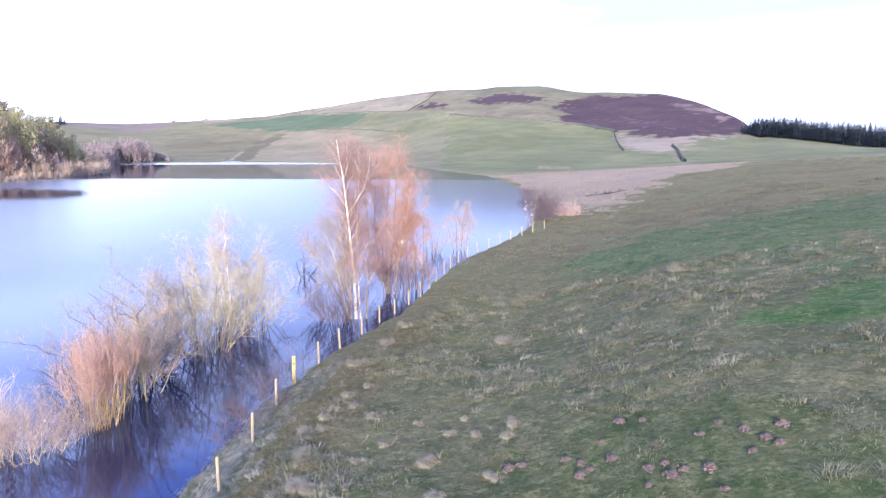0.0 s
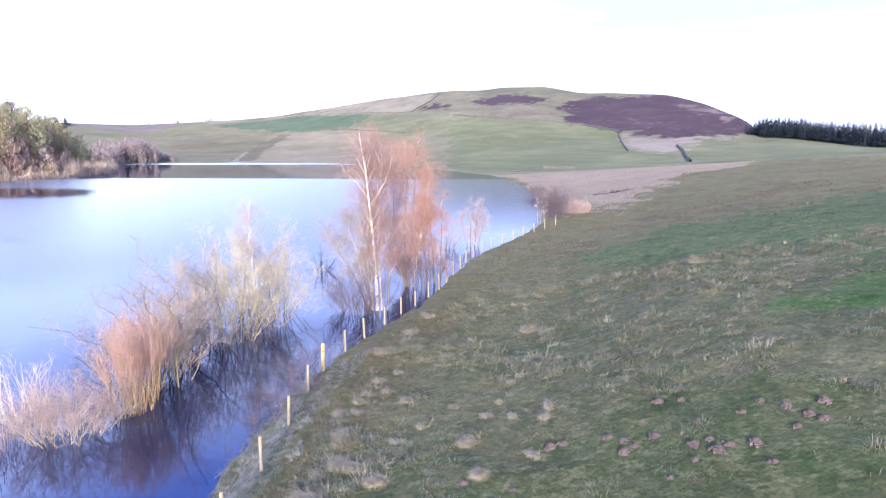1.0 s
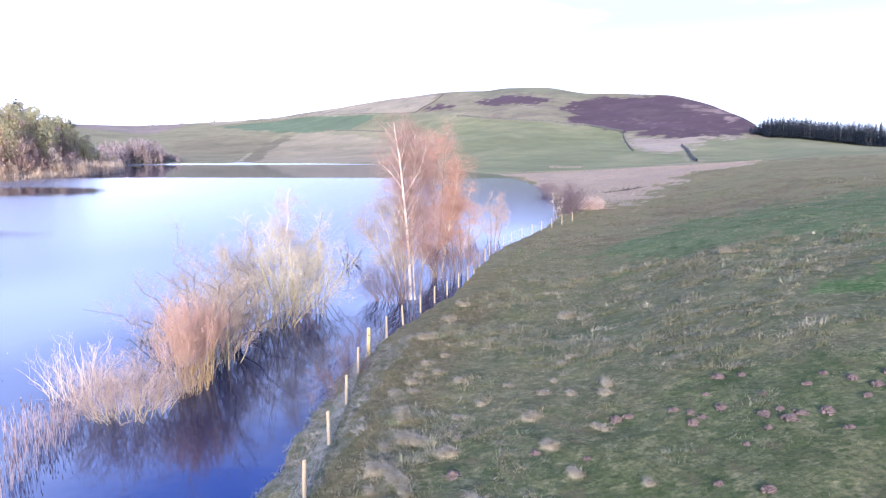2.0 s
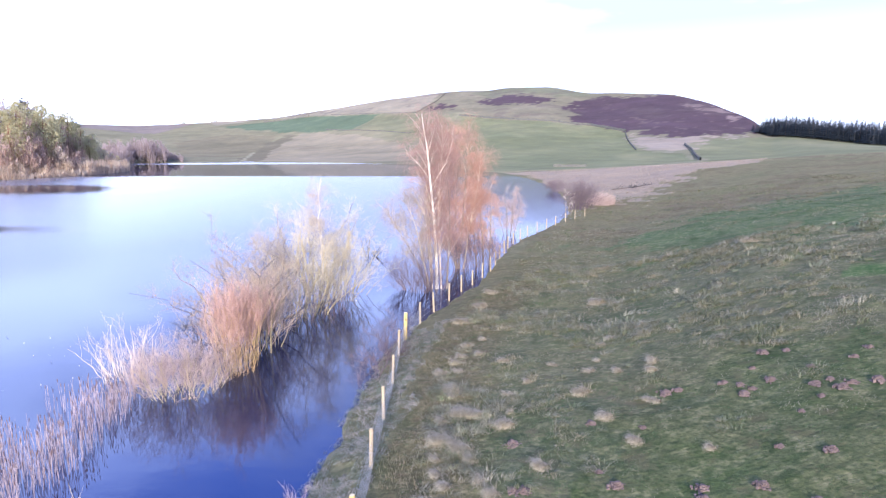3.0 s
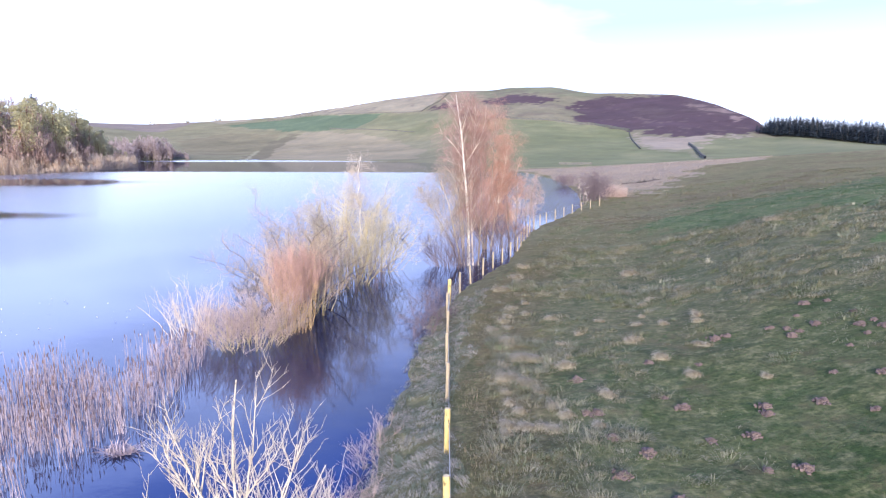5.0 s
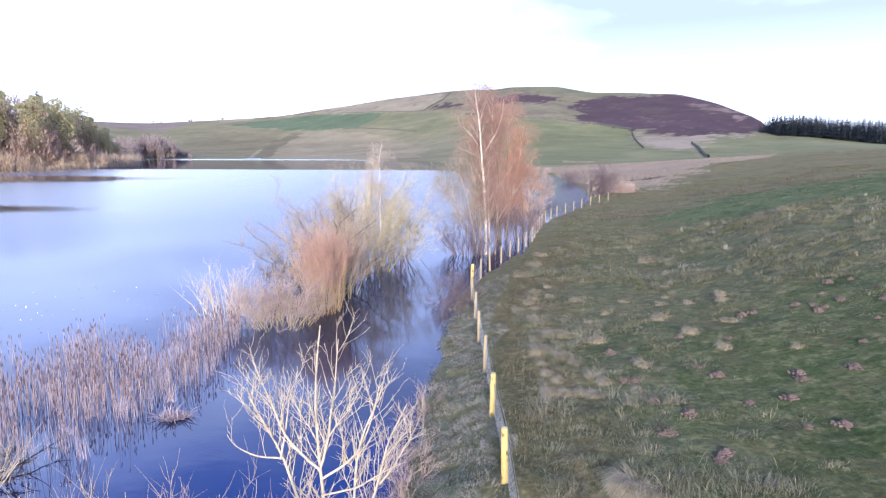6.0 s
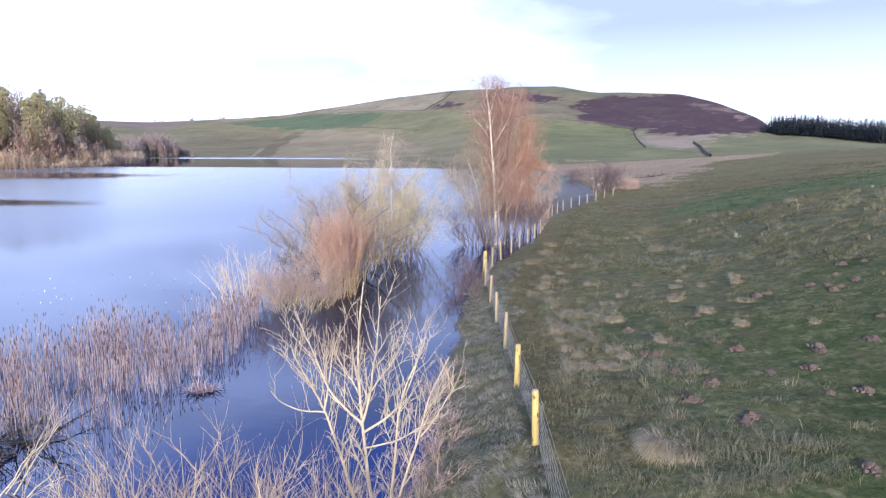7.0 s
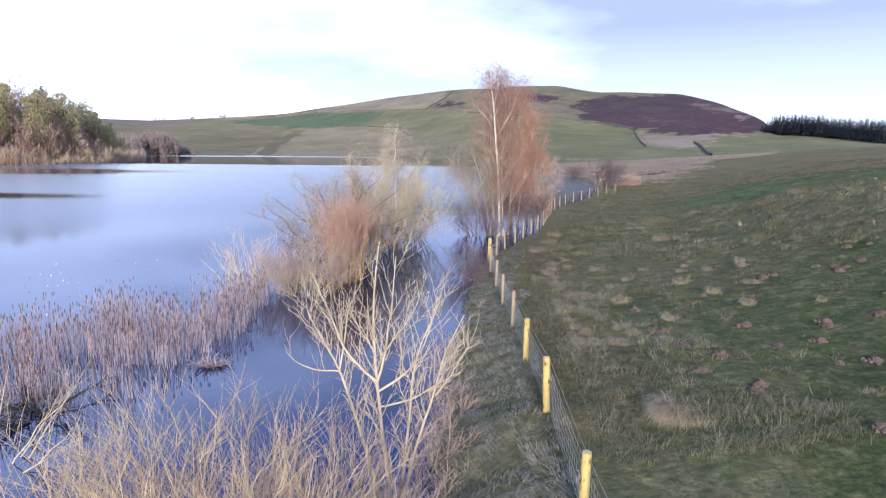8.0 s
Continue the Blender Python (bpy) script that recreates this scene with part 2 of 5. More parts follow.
GREY_TWIG = stalk("willow_grey", (0.46, 0.38, 0.3), (0.64, 0.54, 0.43), (0.28, 0.22, 0.19))
TAN_TWIG = stalk("willow_tan", (0.44, 0.32, 0.21), (0.62, 0.47, 0.32), (0.34, 0.24, 0.18))
DUSK_TWIG = stalk("willow_dusk", (0.3, 0.24, 0.175), (0.48, 0.395, 0.29), (0.2, 0.155, 0.125))
# Bay wood twigs: the haze of distance is mixed into this pale colour.
BAY_TWIG = stalk("hazed_bay_twigs", (0.38, 0.3, 0.275), (0.5, 0.41, 0.38), (0.32, 0.25, 0.235), glow=0.3)
# Crest crowns: plum twigs, paled in colour for haze and sky showing through.
CROWN_TWIG = stalk("hazed_purple_grey_crowns", (0.34, 0.26, 0.27), (0.46, 0.37, 0.38), (0.28, 0.21, 0.22), glow=0.3)
PLUM_TWIG = stalk("alder_plum", (0.13, 0.094, 0.096), (0.21, 0.158, 0.16), (0.085, 0.06, 0.063))
DARK_TWIG = stalk("dark_twigs", (0.03, 0.025, 0.022), (0.07, 0.055, 0.045), (0.02, 0.02, 0.02))
REED = stalk("dry_reed", (0.38, 0.285, 0.27), (0.56, 0.45, 0.43), (0.27, 0.19, 0.18))
GOLD_TWIG = stalk("willow_gold", (0.5, 0.38, 0.24), (0.7, 0.56, 0.37), (0.36, 0.25, 0.18))
RUSSET_TWIG = stalk("russet_twigs", (0.5, 0.36, 0.285), (0.64, 0.48, 0.39), (0.42, 0.29, 0.235), glow=0.3)
# Tan scrub across the lake, its colour lifted to carry the distance haze.
FRINGE = stalk("hazed_fringe_scrub", (0.66, 0.53, 0.38), (0.8, 0.66, 0.49), (0.58, 0.46, 0.34), glow=0.45)
MARSHREED = stalk("marsh_reed", (0.19, 0.155, 0.12), (0.3, 0.245, 0.19), (0.17, 0.13, 0.1))
RUSH = stalk("brown_rush", (0.13, 0.11, 0.062), (0.23, 0.185, 0.115), (0.09, 0.095, 0.05))
REEDHEAD = stalk("bulrush_head", (0.1, 0.062, 0.055), (0.19, 0.12, 0.105), (0.24, 0.165, 0.145))
BLEACHED = stalk("bleached_stems", (0.6, 0.49, 0.37), (0.76, 0.65, 0.51), (0.42, 0.31, 0.24))
PALESTRAW = stalk("pale_straw", (0.3, 0.25, 0.15), (0.62, 0.53, 0.36), (0.24, 0.2, 0.125))
BROWNGRASS = stalk("brown_blades", (0.36, 0.32, 0.24), (0.58, 0.5, 0.39), (0.21, 0.23, 0.14), mix=(0.43, 0.57))
# Needles much lighter than real pine: haze over the wood is put into them.
PINE = stalk("hazed_pine_needles", (0.5, 0.46, 0.24), (0.68, 0.61, 0.36), (0.38, 0.34, 0.18), glow=0.65)
SPRUCE = stalk("spruce_needles", (0.03, 0.038, 0.048), (0.06, 0.072, 0.08), (0.04, 0.046, 0.052))
FLUFF = stalk("seed_fluff", (0.75, 0.73, 0.7), (0.85, 0.83, 0.8), (0.7, 0.66, 0.6))
SOIL = bark("crumbled_soil", (0.135, 0.096, 0.08), (0.2, 0.147, 0.125), (0.06, 0.043, 0.035), 9.0, (1, 1, 1))
STONE = bark("dry_stone", (0.1, 0.095, 0.08), (0.14, 0.13, 0.105), (0.05, 0.05, 0.04), 1.2, (1, 1, 1))
FRESH = bark("fresh_post_wood", (0.66, 0.51, 0.18), (0.48, 0.35, 0.12), (0.1, 0.065, 0.03), 5.0, (1.6, 1.6, 0.7), (0.54, 0.61))
AGED = bark("aged_post_wood", (0.42, 0.33, 0.2), (0.32, 0.25, 0.16), (0.14, 0.1, 0.06), 5.0, (1, 1, 0.25))
CUT = bark("cut_post_top", (0.74, 0.62, 0.38), (0.66, 0.53, 0.3), (0.5, 0.38, 0.2), 12.0, (1, 1, 1))
WIRE, n, l, p = material("galvanised_wire", 0.45, 0.5)
p.inputs["Metallic"].default_value = 0.3
l.new(mixed(n, l, noise_of(n, l, 8.0), (0.6, 0.6, 0.6), (0.45, 0.44, 0.43)), p.inputs["Base Color"])
# ---- the lie of the land (metres; the lake's surface is z = 0) ----
OX, OY = -4.0, -2.0
SHORE_Y = [-80, 5, 14, 23, 28, 33, 37, 41, 47, 54, 60, 66, 74, 82, 110, 134, 150, 174, 216, 248, 299, 333, 360, 385, 394, 399, 404]
SHORE_X = [-9.4, -9.4, -9.5, -9.4, -8.6, -7.3, -6.0, -5.2, -4.5, -3.2, -1.5, 0.8, 3.3, 5.3, 7.5, 8.1, 7.2, 5.2, -1.3, -15, -34, -44, -75, -110, -132, -218, -420]
POINT_Y = [60, 110, 150, 180, 204, 230, 249, 262, 275, 300]
POINT_X = [-260, -190, -162, -150, -148, -151, -158, -176, -215, -420]
RISE_S = [0, 1.6, 3.8, 8.8, 16.2, 25, 45, 80, 160, 400]
RISE_Z = [0, 0.5, 0.78, 1.37, 3.3, 5.0, 7.0, 8.5, 10, 14]
FLAT_Y = [14, 20, 30, 38, 60, 90, 130, 190, 260]
FLAT_S = [3, 9, 17, 40, 100, 300]
FLAT = np.array([[1, 1, 1, 1, 1, 1], [0.75, 0.9, 1, 1, 1, 1], [0.6, 0.62, 0.9, 0.95, 1, 1], [0.6, 0.6, 0.85, 0.9, 1.0, 1.1],
                 [0.5, 0.5, 0.62, 0.8, 1.05, 1.15], [0.3, 0.3, 0.35, 0.6, 1.02, 1.2], [0.15, 0.13, 0.1, 0.5, 0.83, 1.2],
                 [0.1, 0.1, 0.1, 0.44, 0.79, 1.0], [0.1, 0.1, 0.1, 0.05, 0.29, 0.8]])
HILL_A = [-90, -39, -34.5, -30, -24, -19.8, -15.5, -10.5, -5.4, -3.4, -0.35, 0.65, 5.1, 7.9, 11.9, 15.1, 17.8, 20, 21.5, 22.2, 26.6, 31, 45, 90]
HILL_E = [0.03, 0.032, 0.032, 0.0298, 0.0357, 0.0413, 0.0538, 0.068, 0.081, 0.0835, 0.0839, 0.0881, 0.0878, 0.0767, 0.0743, 0.0711, 0.0601, 0.0407, 0.0299, 0.0155, 0.0078, 0.0, 0.005, 0.03]
HILL_R = [900, 900, 900, 900, 900, 880, 850, 820, 800, 800, 800, 800, 800, 770, 730, 700, 660, 600, 560, 490, 470, 460, 450, 900]
FOOT_A = [-90, -30, -18, -7, -2.5, 0.7, 3, 10, 18, 22, 26, 45, 90]
FOOT_R = [450, 450, 418, 340, 256, 236, 240, 262, 290, 300, 260, 240, 450]


def table(y, s):
    """The flattening of the pasture away from the near bank, between the rows and columns of FLAT."""
    i = np.clip(np.interp(y, FLAT_Y, range(len(FLAT_Y))), 0, len(FLAT_Y) - 1.001)
    j = np.clip(np.interp(s, FLAT_S, range(len(FLAT_S))), 0, len(FLAT_S) - 1.001)
    a, b = i.astype(int), j.astype(int)
    u, v = i - a, j - b
    return (FLAT[a, b] * (1 - u) + FLAT[a + 1, b] * u) * (1 - v) + (FLAT[a, b + 1] * (1 - u) + FLAT[a + 1, b + 1] * u) * v


def lowland(x, y):
    s = x - np.interp(y, SHORE_Y, SHORE_X)
    s = s + np.clip(1.5 - np.abs(s), 0, 1) * (0.2 * np.sin(1.7 * y) * np.sin(0.61 * y + 1) + 0.06 * np.sin(4.3 * y + 2 * x))
    land = np.interp(s, RISE_S, RISE_Z) * table(y, np.maximum(s, 0))
    z = np.where(s > 0, land, np.maximum(0.35 * s, -2.5))
    p = np.interp(y, POINT_Y, POINT_X) - x
    point = np.interp(p, [-8, 0, 6, 25, 70, 200], [-2.5, 0, 0.8, 4.5, 8, 14])
    return np.maximum(z, point)


def rounded(a, at, values, by):
    """A table read with its corners rounded off."""
    return sum(w * np.interp(a + d * by, at, values) for d, w in ((-1.5, 0.1), (-0.75, 0.2), (0, 0.4), (0.75, 0.2), (1.5, 0.1)))


def height(x, y):
    """The ground's height, smooth, with the lake bed below zero."""
    x, y = np.asarray(x, float), np.asarray(y, float)
    dx, dy = x - OX, y - OY
    r, a = np.hypot(dx, dy), np.degrees(np.arctan2(dx, dy))
    e, top, foot = rounded(a, HILL_A, HILL_E, 0.6), rounded(a, HILL_A, HILL_R, 1.6), rounded(a, FOOT_A, FOOT_R, 1.6)
    k = np.minimum(1, foot / np.maximum(r, 1e-6))
    base = lowland(OX + dx * k, OY + dy * k)
    base = np.where(r > foot, np.maximum(base, 0.25), base)
    crest = 10.5 + (e + 0.002) * top
    u = np.clip((r - foot) / (top - foot), 0, 1)
    hill = base + (crest - base) * u**1.9 * (1.15 - 0.15 * u**3)
    z = np.where(r > foot, hill, base)
    return np.where(r > top, np.maximum(crest - 0.04 * (r - top), np.minimum(crest, 3)), z)

# ---- builders ----
def sheet(name, V, F, smooth=True):
    """A mesh from arrays of points and of equal-sided faces."""
    me = bpy.data.meshes.new(name)
    V, F = np.ascontiguousarray(V, dtype=np.float32), np.ascontiguousarray(F, dtype=np.int32)
    me.vertices.add(len(V))
    me.vertices.foreach_set("co", V.ravel())
    me.loops.add(F.size)
    me.loops.foreach_set("vertex_index", F.ravel())
    me.polygons.add(len(F))
    me.polygons.foreach_set("loop_start", np.arange(0, F.size, F.shape[1], dtype=np.int32))
    me.polygons.foreach_set("loop_total", np.full(len(F), F.shape[1], dtype=np.int32))
    me.polygons.foreach_set("use_smooth", np.full(len(F), smooth))
    me.update(calc_edges=True)
    return me


def part(name, data, mat, parent=None, label=""):
    """Links a mesh (or a bmesh) as one object under a thing or a part."""
    if isinstance(data, bmesh.types.BMesh):
        me = bpy.data.meshes.new(name)
        data.to_mesh(me)
        data.free()
        data = me
    if mat is not None and not data.materials:
        data.materials.append(mat)
    ob = new(name, data)
    ob.parent = parent
    return tagged(ob, label=label)


def thing(name, at, label, category, group="", kind=""):
    ob = new(name)
    ob.location = at
    return tagged(ob, label, category, group, kind)


def tubes(name, bundles, sides=3):
    """One mesh of tapered tubes; bundles are pairs of points (n, k, 3) and radii (n, k)."""
    vs, fs, start = [], [], 0
    for P, R in bundles:
        n, k = P.shape[:2]
        if n == 0:
            continue
        T = np.gradient(P, axis=1)
        T /= np.linalg.norm(T, axis=2, keepdims=True) + 1e-9
        ref = np.where(np.abs(T[..., 2:3]) > 0.9, [1.0, 0, 0], [0, 0, 1.0])
        U = np.cross(T, ref)
        U /= np.linalg.norm(U, axis=2, keepdims=True) + 1e-9
        W = np.cross(T, U)
        ang = np.arange(sides) * 2 * np.pi / sides
        ring = P[:, :, None] + R[:, :, None, None] * (U[:, :, None] * np.cos(ang)[:, None] + W[:, :, None] * np.sin(ang)[:, None])
        idx = start + np.arange(n * k * sides).reshape(n, k, sides)
        nxt = np.roll(idx, -1, axis=2)
        fs.append(np.stack([idx[:, :-1], nxt[:, :-1], nxt[:, 1:], idx[:, 1:]], -1).reshape(-1, 4))
        vs.append(ring.reshape(-1, 3))
        start += n * k * sides
    return sheet(name, np.concatenate(vs), np.concatenate(fs))


def unit(v):
    return v / (np.linalg.norm(v, axis=-1, keepdims=True) + 1e-9)


def stems(rng, feet, lean, length, radius, k=7, bend=0.15, wobble=0.03, tip=0.25):
    """Stems from feet (n, 3) along lean (n, 3), bending upright (bend > 0) or over (bend < 0)."""
    n = len(feet)
    s = np.linspace(0, 1, k)[None, :, None]
    d, L = unit(lean)[:, None], np.broadcast_to(length, n)[:, None, None]
    P = feet[:, None] + d * L * s
    P = P + np.array([0, 0, 1.0]) * bend * L * s**2
    P = P + np.cumsum(rng.normal(0, wobble, (n, k, 3)), 1) * L * s**0.5 * np.array([1, 1, 0.4])
    R = np.broadcast_to(radius, n)[:, None] * (1 - (1 - tip) * s[..., 0])
    return P, R


def sprout(rng, parent, m, lo, hi, length, spread=0.6, up=0.2, k=4, bend=0.0, wobble=0.03, thick=0.5, rmax=0.05, rmin=0.004, taper=0.5, out=0.0):
    """m side shoots from a bundle of stems, between lo and hi of their length."""
    P, R = parent
    n, kk = P.shape[:2]
    long = np.linalg.norm(P[:, -1] - P[:, 0], axis=1)
    i, t = rng.choice(n, m, p=long / long.sum()), rng.uniform(lo, hi, m)
    f = t * (kk - 1)
    a = np.minimum(f.astype(int), kk - 2)
    w = (f - a)[:, None]
    p = P[i, a] * (1 - w) + P[i, a + 1] * w
    r = R[i, a] * (1 - w[:, 0]) + R[i, a + 1] * w[:, 0]
    tan = unit(P[i, a + 1] - P[i, a])
    rand = unit(rng.normal(0, 1, (m, 3)))
    rand = unit(rand - (rand * tan).sum(1, keepdims=True) * tan)
    d = tan * (1 - spread) + rand * spread + np.array([0, 0, up])
    if out:
        c = P[:, 0].mean(0)
        d = d + out * unit((p - c) * [1, 1, 0])
    L = length * (1 - taper * t) * rng.uniform(0.6, 1.25, m)
    rr = np.clip(r * thick, rmin, rmax)
    return stems(rng, p, d, L, rr, k, bend, wobble, 0.4)


def disc(rng, n, cx, cy, rx, ry, z=0.0, turn=0.0):
    a, r = rng.uniform(0, 2 * np.pi, n), np.sqrt(rng.uniform(0, 1, n))
    u, v = rx * r * np.cos(a), ry * r * np.sin(a)
    c, s = math.cos(turn), math.sin(turn)
    return np.stack([cx + u * c - v * s, cy + u * s + v * c, np.full(n, z)], 1)


def blades(name, feet, lean, length, width, plain=False):
    """One mesh of flat tapering blades, bent once, or plain and straight."""
    n = len(feet)
    d = unit(lean)
    side = unit(np.cross(d, [0, 0, 1.0]) + 1e-6) * np.reshape(width, (-1, 1)) / 2
    L = np.broadcast_to(length, n)[:, None]
    if plain:
        V = np.stack([feet - side, feet + side, feet + d * L + side * 0.2, feet + d * L - side * 0.2], 1).reshape(-1, 3)
        return sheet(name, V, np.arange(4 * n).reshape(-1, 4))
    mid = feet + d * L * 0.55
    end = feet + d * L * 0.95 + np.stack([d[:, 0], d[:, 1], -0.5 * np.abs(d[:, 2])], 1) * L * 0.22
    V = np.stack([feet - side, feet + side, mid + side * 0.7, mid - side * 0.7, end + side * 0.15, end - side * 0.15], 1).reshape(-1, 3)
    q = np.arange(n)[:, None] * 6
    F = np.concatenate([q + [0, 1, 2, 3], q + [3, 2, 4, 5]], 0)
    return sheet(name, V, F)


def inside(x, y, poly):
    """Which of the points lie in a polygon of the plan."""
    poly = np.asarray(poly, float)
    hit = np.zeros(np.shape(x), bool)
    for (x0, y0), (x1, y1) in zip(poly, np.roll(poly, -1, 0)):
        cross = (y0 > y) != (y1 > y)
        hit ^= cross & (x < (x1 - x0) * (y - y0) / (y1 - y0 + 1e-12) + x0)
    return hit


def rough_noise(x, y, size, seed):
    """Smooth value noise of about -1..1 over the plan."""
    rng = np.random.default_rng(seed)
    g = rng.uniform(-1, 1, (64, 64))
    u, v = np.asarray(x) / size, np.asarray(y) / size
    a, b = np.floor(u).astype(int), np.floor(v).astype(int)
    s, t = u - a, v - b
    s, t = s * s * (3 - 2 * s), t * t * (3 - 2 * t)
    q = lambda i, j: g[i % 64, j % 64]
    return (q(a, b) * (1 - s) + q(a + 1, b) * s) * (1 - t) + (q(a, b + 1) * (1 - s) + q(a + 1, b + 1) * s) * t


def ground_at(x, y):
    """The ground with its hummocks, as the sheet carries it."""
    z = height(x, y)
    r = np.hypot(np.asarray(x) - OX, np.asarray(y) - OY)
    k = np.clip((z + 0.05) / 0.5, 0, 1)
    small = 0.05 * rough_noise(x, y, 1.0, 3) + 0.06 * rough_noise(x, y, 2.3, 4) + 0.1 * rough_noise(x, y, 7.0, 5)
    big = 0.5 * rough_noise(x, y, 35.0, 6) + 1.1 * rough_noise(x, y, 90.0, 7)
    return z + k * (small * np.clip(1.3 - r / 160, 0, 1) + big * np.clip((r - 260) / 200, 0, 1))

# ---- the land ----
MOOR = [(-359, 770), (-337, 789), (-319, 821), (-273, 801), (-204, 764), (-132, 712), (-88, 682), (-76, 710), (-66, 860), (-139, 880), (-216, 900), (-340, 920), (-460, 900)]
DARKFIELD = [(-352, 763), (-299, 787), (-268, 784), (-202, 756), (-130, 704), (-140, 680), (-150, 644), (-202, 657), (-254, 701), (-320, 748)]
LIGHTFIELD = [(-129, 702), (-43, 628), (-35, 500), (-80, 563), (-148, 636), (-139, 676)]
TANFIELD = [(-172, 436), (-203, 554), (-214, 633), (-211, 656), (-172, 637), (-134, 594), (-85, 524), (-58, 448), (-57, 380), (-91, 371)]
GULLY = [(-198, 462), (-230, 598), (-227, 659), (-218, 657), (-208, 582), (-173, 436), (-178, 424)]
OLIVE = [(-249, 464), (-330, 623), (-306, 696), (-240, 670), (-207, 484)]
SUMMIT = [(-31, 776), (18, 830), (72, 820), (102, 800), (106, 727), (64, 704), (58, 733), (16, 744), (-10, 726)]
HEATHER = [(64, 649), (80, 681), (108, 706), (142, 692), (176, 664), (194, 640), (215, 590), (215, 508), (195, 470), (165, 447), (153, 454), (139, 435), (117, 448), (94, 488), (75, 532), (57, 568), (72, 602), (64, 624)]
HEATHER_TOP = [(-3, 729), (22, 734), (43, 708), (58, 685), (37, 667), (2, 662), (-22, 686)]
HEATHER_SMALL = [(-78, 686), (-74, 701), (-60, 700), (-46, 676), (-46, 662), (-63, 664)]
CRAG = [(174, 615), (189, 606), (196, 567), (191, 517), (177, 514), (174, 541), (171, 579)]
ROCKY = [(94, 474), (99, 453), (118, 434), (147, 436), (167, 442), (147, 426), (126, 408), (115, 400), (99, 358), (86, 358), (80, 373), (86, 426)]
LOWGREEN = [(-39, 611), (11, 571), (49, 544), (74, 525), (93, 481), (76, 366), (94, 342), (83, 277), (50, 241), (28, 240), (-4, 218), (-23, 297)]
MARSH = [(2, 226), (24, 224), (60, 217), (90, 224), (68, 176), (42, 151), (27, 124), (19, 99), (8, 88), (9, 130)]
LUSH = [(9.2, 25), (13, 27.4), (19, 29), (16, 24), (13, 22.4), (10.5, 22.4)]
LUSH_FAR = [(5, 50), (20, 62), (50, 82), (30, 42), (23, 38), (8, 41)]
RUSHY = [(17, 83), (29, 93), (36, 96), (27, 68), (17, 69)]
# Near pasture where the sward is tinted darker green.
DARKSWARD = [(-3.6, 1.5), (6, 1.5), (9, 9), (3, 9.6), (-1.5, 8.6), (-3.4, 6.0)]
MOLEY = [(-4, 8), (-1, 5), (9, 12), (8, 17.5), (2.5, 18.5), (-1, 15)]
RIGHTFIELD = [(125, 401), (144, 419), (164, 428), (200, 425), (260, 390), (330, 330), (165, 262), (117, 254), (84, 262), (112, 386)]
TRACK = [(24, 229), (50, 240), (78, 246), (111, 262), (142, 262), (200, 250)]
PATHS = [[(-184, 432), (-196, 469), (-213, 528)]]
ROUGHLAND = [(94, 486), (64, 548), (1, 588), (-50, 652), (-164, 737), (-360, 860), (-300, 1100), (400, 1100), (260, 640), (200, 430), (120, 405), (118, 418)]


def along(x, y, line):
    """The distance from a line of the plan."""
    best = np.full(np.shape(x), 1e9)
    for (x0, y0), (x1, y1) in zip(line, line[1:]):
        t = np.clip(((x - x0) * (x1 - x0) + (y - y0) * (y1 - y0)) / ((x1 - x0) ** 2 + (y1 - y0) ** 2), 0, 1)
        best = np.minimum(best, np.hypot(x - x0 - t * (x1 - x0), y - y0 - t * (y1 - y0)))
    return best


